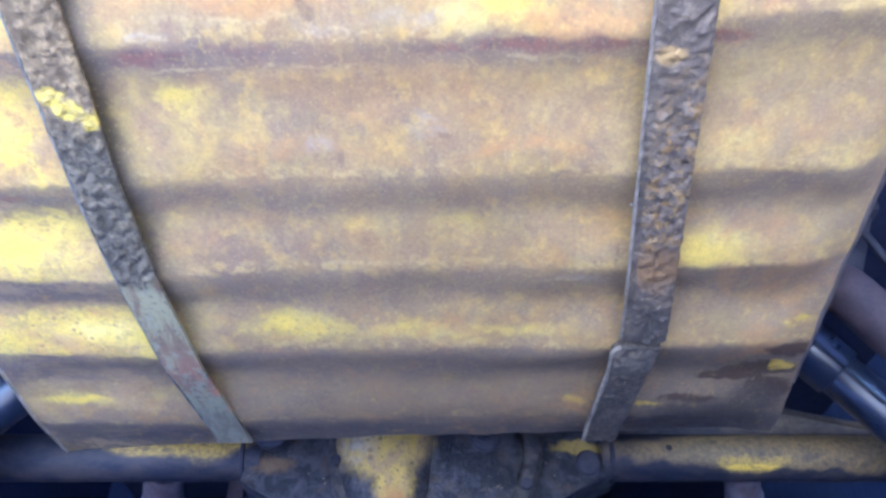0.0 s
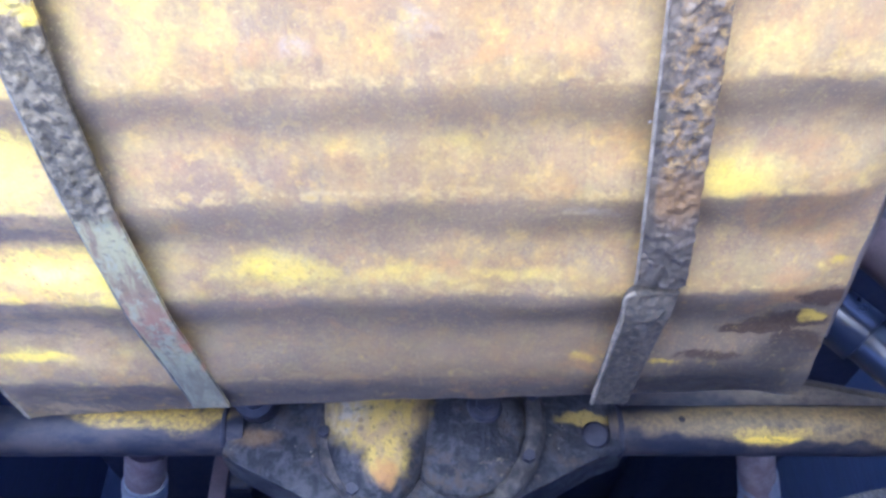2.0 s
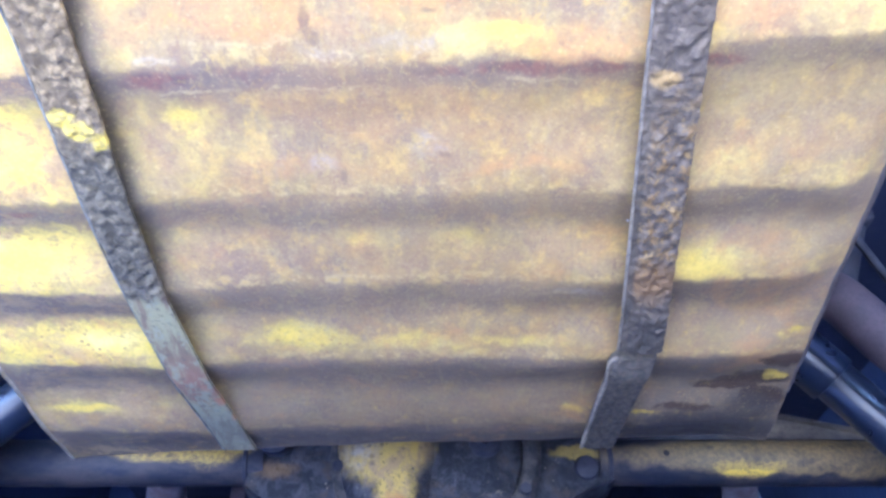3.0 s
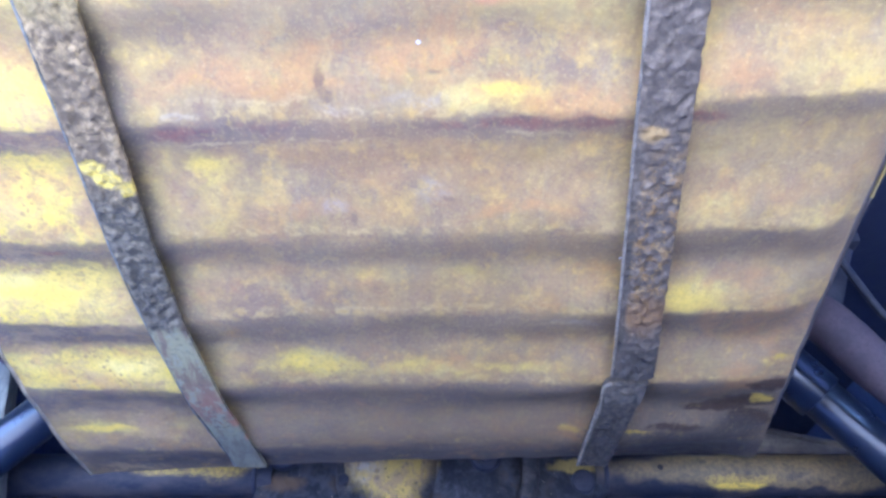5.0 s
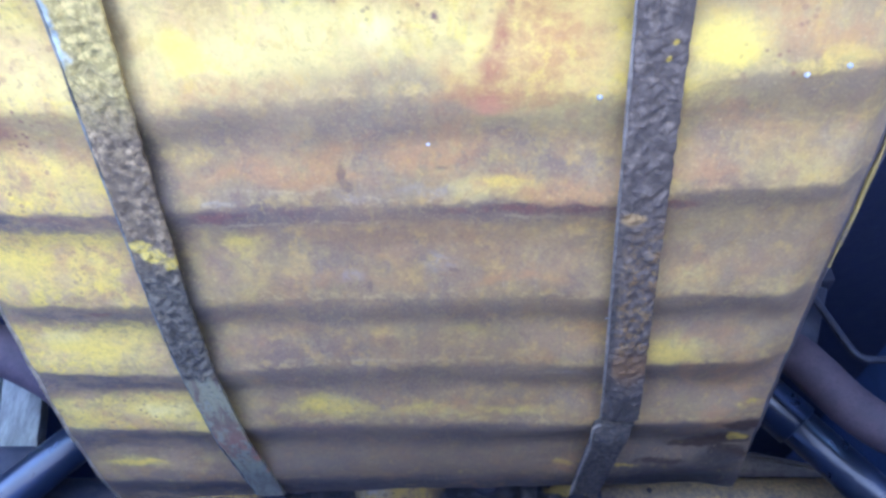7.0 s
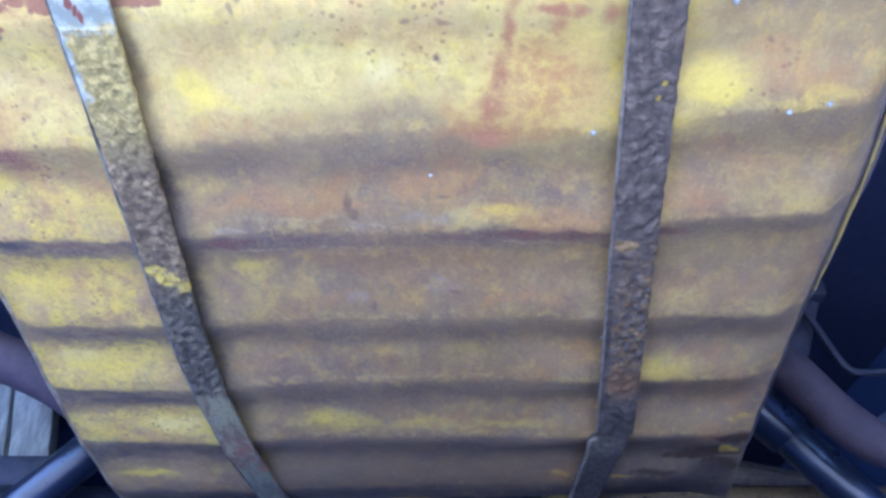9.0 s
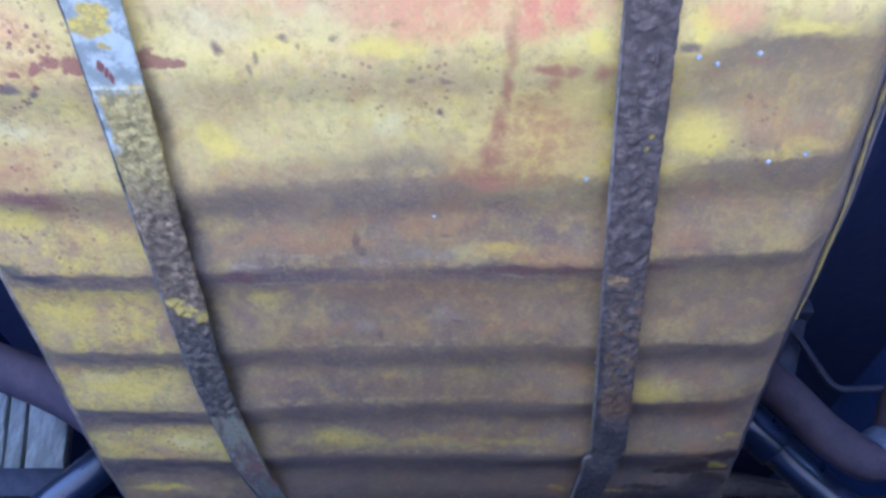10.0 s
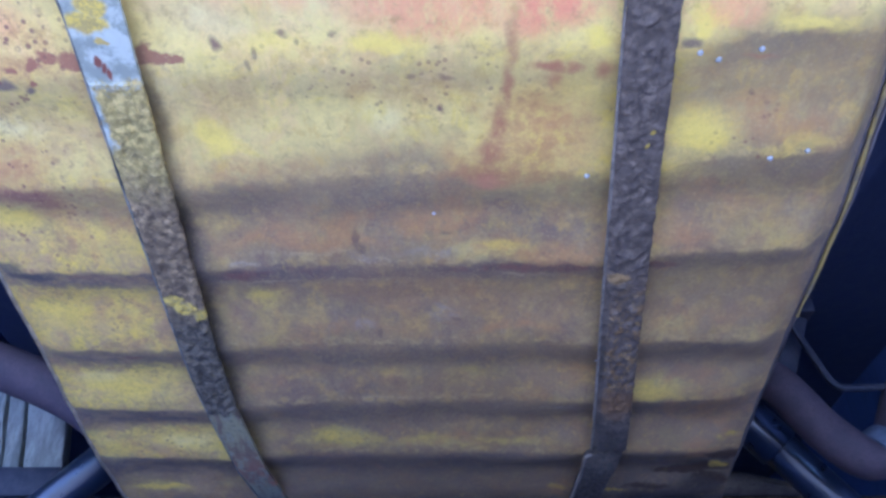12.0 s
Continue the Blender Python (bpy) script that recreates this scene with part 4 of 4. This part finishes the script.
# small bright rivets on two ribs
for x, y in ((0.188, 0.122), (0.205, 0.130), (0.237, 0.121), (0.271, 0.222), (0.302, 0.215), (0.115, 0.246)):
    bm = bmesh.new()
    bmesh.ops.create_uvsphere(bm, u_segments=12, v_segments=8, radius=0.0026, matrix=Matrix.Translation((x, y, tank_z(x, y))))
    part("rivet", bm, STUD, tank, "small bright rivet head")


# ---- tank straps ----
def strap(name, centre, width, y0, y1, mat, label, crusty, lip, margin, edge_mat):
    """A steel band under the tank with a caked face; centre and width are functions of y."""
    ob = thing(name, (centre(0.3), 0.3, 0.70), label, "tank strap", "straps under the tank")
    bm = bmesh.new()
    rows = []
    n = 1000
    for j in range(n + 1):
        y = y0 + (y1 - y0) * j / n
        c, w = centre(y), width(y)
        crest = slope_z(y + 0.045 * (c + 0.05)) - HANG + 0.001 + 0.002 * noise.noise((c, y * 7, 0))
        amp = crusty(y)
        shelf = margin(y)
        row = []
        m = 26
        for i in range(m + 1):
            u = i / m * 2 - 1
            edge = (1 - abs(u) ** 6) * (1 - shelf * (1 - smooth01((u + 0.72) / 0.25)))
            bulge = amp * edge * (0.0022 + 0.0012 * noise.noise((u * w * 30, y * 45, 1)) + 0.0026 * noise.noise((u * w * 62 + y * 25, y * 95, 4)) + 0.0022 * abs(noise.noise((u * w * 110, y * 150, 6))))
            rag = amp * 0.0016 * noise.noise((y * 90, math.copysign(7, u), 2)) * abs(u) ** 4
            row.append((c + u * (w / 2 + rag), y, crest - bulge))
        back = crest + 0.004
        rows.append([(row[0][0], y, back)] + row + [(row[-1][0], y, back)])
    vs = grid(bm, rows)
    for r in (vs[0], vs[-1]):
        bm.faces.new(r)
    for a, b in zip(vs, vs[1:]):
        bm.faces.new((a[0], b[0], b[-1], a[-1]))
    part("band", bm, mat, ob)
    bm = bmesh.new()
    tube(bm, [(centre(y) - width(y) / 2 - 0.0012, y, slope_z(y + 0.045 * (centre(y) + 0.05)) - HANG + 0.002) for y in np.linspace(y0, y1, 24)], lip, 8, 160, 0.0006)
    part("edge_lip", bm, edge_mat, ob, "worn bare steel strap edge")
    return ob


def lerp(pairs):
    xs, ys = zip(*pairs)
    return lambda y: float(np.interp(y, xs, ys))


left = strap("tank_strap", lerp(((-0.3, -0.272), (0.08, -0.276), (0.3, -0.280), (0.5, -0.282), (0.60, -0.278), (0.70, -0.267), (0.90, -0.246))), lerp(((0, 0.046), (0.3, 0.041), (0.6, 0.037), (0.9, 0.038))), -0.34, 0.895, STRAP_L,
             "flat steel tank strap, caked dirt giving way to bare grey metal", lambda y: 0.25 if y < 0.145 else (1.0 if y < 0.60 else 0.15), 0.0012, lambda y: 0.0, BRIGHT_EDGE)
right = strap("tank_strap", lerp(((-0.3, 0.105), (0.08, 0.143), (0.35, 0.167), (0.66, 0.196), (0.70, 0.196))), lerp(((0, 0.041), (0.66, 0.042))), -0.34, 0.672, STRAP_R,
              "flat steel tank strap caked with dark rusty dirt", lambda y: 1.0, 0.0015, lambda y: smooth01((y - 0.33) / 0.08) * 0.95, EDGE)
bm = bmesh.new()
tab_l, tab_r = lerp(((0.680, 0.176), (0.684, 0.170), (0.692, 0.1675), (0.89, 0.1635))), lerp(((0.680, 0.214), (0.72, 0.207), (0.78, 0.204), (0.89, 0.200)))
rows = []
for j in range(181):
    y = 0.680 + 0.190 * j / 180
    z = slope_z(y + 0.01) - HANG - 0.0005 - 0.0055 * smooth01((y - 0.68) / 0.03)
    row = [(tab_l(y) + (tab_r(y) - tab_l(y)) * i / 32, y, z - (1 - abs(i / 16 - 1) ** 8) * (0.0015 + 0.0022 * noise.noise((i * 0.09, y * 60, 9)) + 0.002 * noise.noise((i * 0.25, y * 170, 9)))) for i in range(33)]
    rows.append([(row[0][0], y, z + 0.010)] + row + [(row[-1][0], y, z + 0.010)])
vs = grid(bm, rows)
for r in (vs[0], vs[-1]):
    bm.faces.new(r)
part("hook_tab", bm, TAB, right, "overlapping strap end tab thick with dirt")
bm = bmesh.new()
tube(bm, [(tab_l(y) - 0.001, y, slope_z(y + 0.01) - HANG - 0.001 - 0.0055 * smooth01((y - 0.68) / 0.03)) for y in (0.680, 0.684, 0.692, 0.71, 0.75, 0.80, 0.85, 0.870)], 0.0022, 8, 90, 0.001)
part("edge_lip", bm, EDGE, right, "worn bare steel tab edge")

# ---- rear axle ----
AX_Y, AX_Z, AX_R = 1.15, 0.69, 0.035
axle = thing("rear_axle", (-0.02, AX_Y, AX_Z), "greasy rear axle with flaking yellow paint and a bulging differential", "axle")
for x0, x1 in ((-1.0, -0.27), (0.235, 0.95)):
    bm = bmesh.new()
    tube(bm, [(x0 + (x1 - x0) * k / 8, AX_Y, AX_Z) for k in range(9)], AX_R, 40, 80, 0.0012)
    part("axle_tube", bm, AXLE, axle)
bm = bmesh.new()
outline = ((-0.295, 0.735), (-0.297, 0.645), (-0.278, 0.634), (-0.135, 0.560), (-0.06, 0.525), (0.03, 0.525), (0.10, 0.578), (0.215, 0.640), (0.255, 0.655), (0.257, 0.735), (0.10, 0.80), (-0.14, 0.80))
front = [bm.verts.new((x, 1.095 + 0.03 * smooth01(abs(x + 0.02) / 0.28), z)) for x, z in outline]
back = [bm.verts.new((x, 1.20, z)) for x, z in outline]
f0 = bm.faces.new(front)
bm.faces.new(back[::-1])
for i in range(len(outline)):
    k = (i + 1) % len(outline)
    bm.faces.new((front[i], back[i], back[k], front[k]))
bmesh.ops.bevel(bm, geom=[e for e in bm.edges if all(v in front for v in e.verts)], offset=0.012, segments=3, affect="EDGES", profile=0.6)
part("housing", bm, DIFF, axle)
bm = bmesh.new()
bmesh.ops.create_uvsphere(bm, u_segments=48, v_segments=28, radius=1.0, matrix=Matrix.LocRotScale((-0.082, 1.10, 0.705), None, (0.077, 0.055, 0.148)))
for v in bm.verts:
    v.co.y += 0.003 * noise.noise(v.co * 40)
part("cover_bulge", bm, DIFF, axle, "domed cover bulge with chipped yellow paint")
bm = bmesh.new()
bmesh.ops.create_uvsphere(bm, u_segments=48, v_segments=28, radius=1.0, matrix=Matrix.LocRotScale((0.035, 1.105, 0.675), None, (0.085, 0.035, 0.10)))
part("cover_plate", bm, DIFF, axle)
bm = bmesh.new()
rows = []
for k in range(145):
    an = 2 * math.pi * k / 144
    lump = 0.004 * noise.noise((math.cos(an) * 7, math.sin(an) * 7, 3))
    rows.append([(-0.012 + math.cos(an) * (r + lump), y + 0.007 * noise.noise((math.cos(an) * 9, math.sin(an) * 9, r * 60)), 0.684 + math.sin(an) * (r + lump)) for r, y in ((0.128, 1.10), (0.130, 1.088), (0.135, 1.082), (0.148, 1.081), (0.154, 1.087), (0.156, 1.10))])
grid(bm, rows)
flange = part("cover_flange", bm, RING, axle, "lumpy flange ring caked with pale dirt")
for k in range(10):
    an = 2 * math.pi * (k + 0.3) / 10
    bm = bmesh.new()
    p = Vector((-0.012 + 0.142 * math.cos(an), 1.082, 0.684 + 0.142 * math.sin(an)))
    rod(bm, p + Vector((0, 0.004, 0)), p - Vector((0, 0.008, 0)), 0.009, 0.0085, 6)
    part("bolt", bm, GREASY, flange)
bm = bmesh.new()
rod(bm, (0.06, 1.09, 0.69), (0.06, 1.062, 0.69), 0.026, 0.022, 32, 0.003)
plug = part("filler_plug", bm, GREASY, axle, "greasy round filler plug")
bm = bmesh.new()
rod(bm, (0.06, 1.066, 0.69), (0.06, 1.052, 0.69), 0.013, 0.012, 6)
part("hex_head", bm, GREASY, plug)
bm = bmesh.new()
rod(bm, (-0.25, 1.11, 0.715), (-0.25, 1.075, 0.705), 0.030, 0.028, 32, 0.003)
rod(bm, (-0.25, 1.08, 0.706), (-0.25, 1.066, 0.702), 0.016, 0.015, 32)
part("mounting_boss", bm, GREASY, axle)
bm = bmesh.new()
rod(bm, (0.213, 1.14, 0.672), (0.213, 1.113, 0.669), 0.022, 0.018, 32, 0.003)
part("mounting_boss", bm, GREASY, axle)
for x in (-0.297, 0.250):
    bm = bmesh.new()
    rod(bm, (x - 0.0035, AX_Y, AX_Z), (x + 0.0035, AX_Y, AX_Z), 0.0385, None, 48, 0.002)
    part("weld_collar", bm, GREASY, axle)
bm = bmesh.new()
rows = []
for k in range(41):
    x = 0.262 + 0.66 * k / 40
    zt = 0.776 - 0.22 * max(0.0, x - 0.535) + 0.001 * noise.noise((x * 30, 0, 0))
    rows.append([(x, 1.160, 0.70), (x, 1.154, zt - 0.012), (x, 1.158, zt - 0.010), (x, 1.152, zt - 0.007), (x, 1.155, zt), (x, 1.19, zt), (x, 1.19, 0.70)])
grid(bm, rows)
part("spring_seat", bm, AXLE, axle, "flat khaki-grimed steel plate along the axle tube")

bm = bmesh.new()
box(bm, -0.98, -0.66, 1.02, 1.062, 0.68, 0.733, 0.008)
part("spring_plate", bm, GREASY, axle, "greasy flat spring plate")

# ---- shock absorbers ----
def shock(top, step, foot, label):
    ob = thing("shock_absorber", step, label, "shock absorber", "shock absorbers at the rear axle")
    bm = bmesh.new()
    rod(bm, top, step, 0.039, 0.039, 48, 0.003)
    part("dust_sleeve", bm, BLACK, ob)
    bm = bmesh.new()
    s, f = Vector(step), Vector(foot)
    rod(bm, s + (s - f) * 0.05, f, 0.033, 0.033, 48, 0.004)
    part("damper_tube", bm, BLACK, ob)
    bm = bmesh.new()
    d = (f - s).normalized()
    rod(bm, f - d * 0.01, f + d * 0.03, 0.014, 0.014, 20)
    c = f + d * 0.035
    rod(bm, c - Vector((0, 0.025, 0)), c + Vector((0, 0.09, 0)), 0.022, None, 28, 0.002)
    part("lower_eye", bm, GREASY, ob)
    return ob


shock((0.43, 0.99, 0.905), (0.563, 1.008, 0.757), (0.79, 1.045, 0.505), "gloss black telescopic shock absorber leaning across the axle")
shock((-0.46, 0.99, 0.855), (-0.575, 1.0, 0.742), (-0.80, 1.03, 0.525), "gloss black telescopic shock absorber leaning across the axle")

# ---- exhaust ----
def exhaust(pts, ahead, r, clamp, label):
    ob = thing("exhaust_pipe", pts[0], label, "exhaust pipe", "exhaust pipes over the axle")
    bm = bmesh.new()
    tube(bm, pts, r, 32, 90, 0.0008)
    part("pipe", bm, RUSTPIPE, ob)
    bm = bmesh.new()
    tube(bm, ahead, r + 0.001, 32, 40, 0.001)
    front = part("front_pipe", bm, PALEPIPE, ob, "paler scaled metal front pipe")
    a, b = Vector(clamp[0]), Vector(clamp[1])
    bm = bmesh.new()
    tube(bm, [a, a.lerp(b, 0.3), a.lerp(b, 0.5), a.lerp(b, 0.7), b], lambda f: r + 0.003 + 0.0025 * math.sin(f * math.pi), 32, 60, 0.004)
    part("clamp", bm, GALV, front, "dull grey clamp sleeve round the pipe")
    return ob


tail = exhaust([(0.565, 1.45, 0.79), (0.55, 1.35, 0.85), (0.49, 1.15, 0.92), (0.475, 0.97, 0.90), (0.51, 0.86, 0.812), (0.568, 0.85, 0.72), (0.621, 0.85, 0.676),
         (0.668, 0.85, 0.705), (0.72, 0.85, 0.79), (0.80, 0.84, 0.87)], [(0.98, 2.6, 0.74), (0.715, 1.9, 0.74), (0.590, 1.54, 0.758), (0.563, 1.44, 0.795)], 0.032,
        ((0.622, 1.64, 0.749), (0.582, 1.51, 0.765)), "rust-brown exhaust pipe bending over the rear axle")
bm = bmesh.new()
tube(bm, [(0.632, 0.85, 0.679), (0.645, 0.85, 0.688), (0.658, 0.85, 0.697)], lambda f: 0.0345 + 0.0015 * math.sin(f * math.pi), 32, 16, 0.001)
part("clamp", bm, DULLBAND, tail, "dull blue-grey band round the pipe bend")
exhaust([(-0.525, 1.45, 0.785), (-0.50, 1.32, 0.83), (-0.47, 1.14, 0.79), (-0.525, 0.93, 0.75), (-0.609, 0.86, 0.786), (-0.725, 0.85, 0.831), (-0.90, 0.84, 0.895)],
        [(-0.90, 2.6, 0.74), (-0.655, 1.9, 0.74), (-0.546, 1.52, 0.77), (-0.524, 1.44, 0.789)], 0.036,
        ((-0.580, 1.64, 0.755), (-0.548, 1.53, 0.768)), "rust-brown exhaust pipe bending over the rear axle")

# ---- brake line and hose ----
line = thing("brake_line", (0.62, 0.88, 0.81), "thin dark steel brake line with a bend", "brake line")
bm = bmesh.new()
tube(bm, [(0.54, 0.85, 1.05), (0.553, 0.85, 0.95), (0.575, 0.85, 0.885), (0.598, 0.85, 0.815), (0.610, 0.85, 0.796), (0.63, 0.85, 0.792), (0.693, 0.85, 0.794), (0.84, 0.85, 0.80)], 0.006, 12, 60)
part("pipe", bm, GREASY, line)
hose = thing("brake_hose", (0.6, 1.2, 0.6), "pale grey rubber hose curving under the axle", "hose")
bm = bmesh.new()
tube(bm, [(0.48, 1.22, 0.54), (0.53, 1.20, 0.588), (0.60, 1.20, 0.612), (0.70, 1.20, 0.63), (0.80, 1.18, 0.66)], lambda f: 0.0075 + 0.0012 * math.sin(f * 2 * math.pi * 42), 12, 420)
part("tube", bm, HOSE, hose)
hose = thing("brake_hose", (-0.6, 1.2, 0.6), "pale grey rubber hose curving under the axle", "hose")
bm = bmesh.new()
tube(bm, [(-0.46, 1.22, 0.52), (-0.55, 1.20, 0.568), (-0.60, 1.20, 0.598), (-0.67, 1.20, 0.617), (-0.82, 1.18, 0.66)], lambda f: 0.0075 + 0.0012 * math.sin(f * 2 * math.pi * 42), 12, 420)
part("tube", bm, HOSE, hose)
bracket = thing("hanger_bracket", (-0.385, 1.45, 0.76), "dim brown steel bracket hanging ahead of the axle", "bracket")
bm = bmesh.new()
box(bm, -0.402, -0.372, 1.45, 1.456, 0.66, 1.056, 0.002, 1)
part("bar", bm, RUSTPIPE, bracket)
bm = bmesh.new()
box(bm, -0.372, -0.335, 1.46, 1.49, 0.72, 0.80, 0.004, 1)
part("foot", bm, GREASY, bracket)

hanger = thing("pipe_hanger", (0.54, 0.86, 0.95), "dark steel exhaust hanger bracket with a bolt", "bracket")
bm = bmesh.new()
box(bm, -0.016, 0.016, -0.003, 0.003, -0.075, 0.075, 0.002, 1, pose(0.565, 0.875, 0.872, 0, 24, 0))
part("strap", bm, GREASY, hanger)
bm = bmesh.new()
box(bm, 0.575, 0.635, 0.88, 0.93, 0.955, 0.985, 0.006, 2)
part("lug", bm, GREASY, hanger)
bm = bmesh.new()
rod(bm, (0.600, 0.905, 0.97), (0.600, 0.905, 0.935), 0.012, 0.011, 6)
part("bolt", bm, GREASY, hanger)

# ---- timber props ----
for x0, x1, y in ((-0.777, -0.708, 1.065), (-0.819, -0.789, 1.075), (-0.868, -0.830, 1.085)):
    post = thing("timber_prop", ((x0 + x1) / 2, y + 0.05, GROUND_Z), "weathered pale grey timber prop leaning upright on the ground", "timber prop", "timber props beside the axle")
    bm = bmesh.new()
    lean = Matrix.Translation(((x0 + x1) / 2, y, 0.85)) @ Matrix.Rotation(radians(-13), 4, "Y") @ Matrix.Translation((-(x0 + x1) / 2, -y, -0.85))
    box(bm, x0, x1, y, y + 0.035, GROUND_Z - 0.03, 0.95, 0.005, 2, lean)
    bmesh.ops.subdivide_edges(bm, edges=[e for e in bm.edges if e.calc_length() > 0.5], cuts=30)
    for v in bm.verts:
        v.co += Vector((0.003 * noise.noise((v.co.z * 14, x0 * 50, 0)) + 0.0015 * noise.noise((v.co.z * 50, x0 * 50, v.co.x * 30)), 0, 0))
    part("timber", bm, TIMBER, post)

# ---- vehicle body above ----
body = thing("vehicle_underbody", (0, 1.0, 1.02), "black undersealed floor and chassis rails above the axle", "vehicle")
bm = bmesh.new()
box(bm, -0.92, 0.92, -0.42, 3.6, 1.05, 1.09, 0.01)
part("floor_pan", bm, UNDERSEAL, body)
for x in (-0.56, 0.50):
    bm = bmesh.new()
    box(bm, x, x + 0.07, -0.40, 3.5, 0.94, 1.055, 0.006)
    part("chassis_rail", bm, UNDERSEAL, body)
bm = bmesh.new()
box(bm, -0.55, 0.55, 0.95, 1.03, 0.90, 0.96, 0.006)
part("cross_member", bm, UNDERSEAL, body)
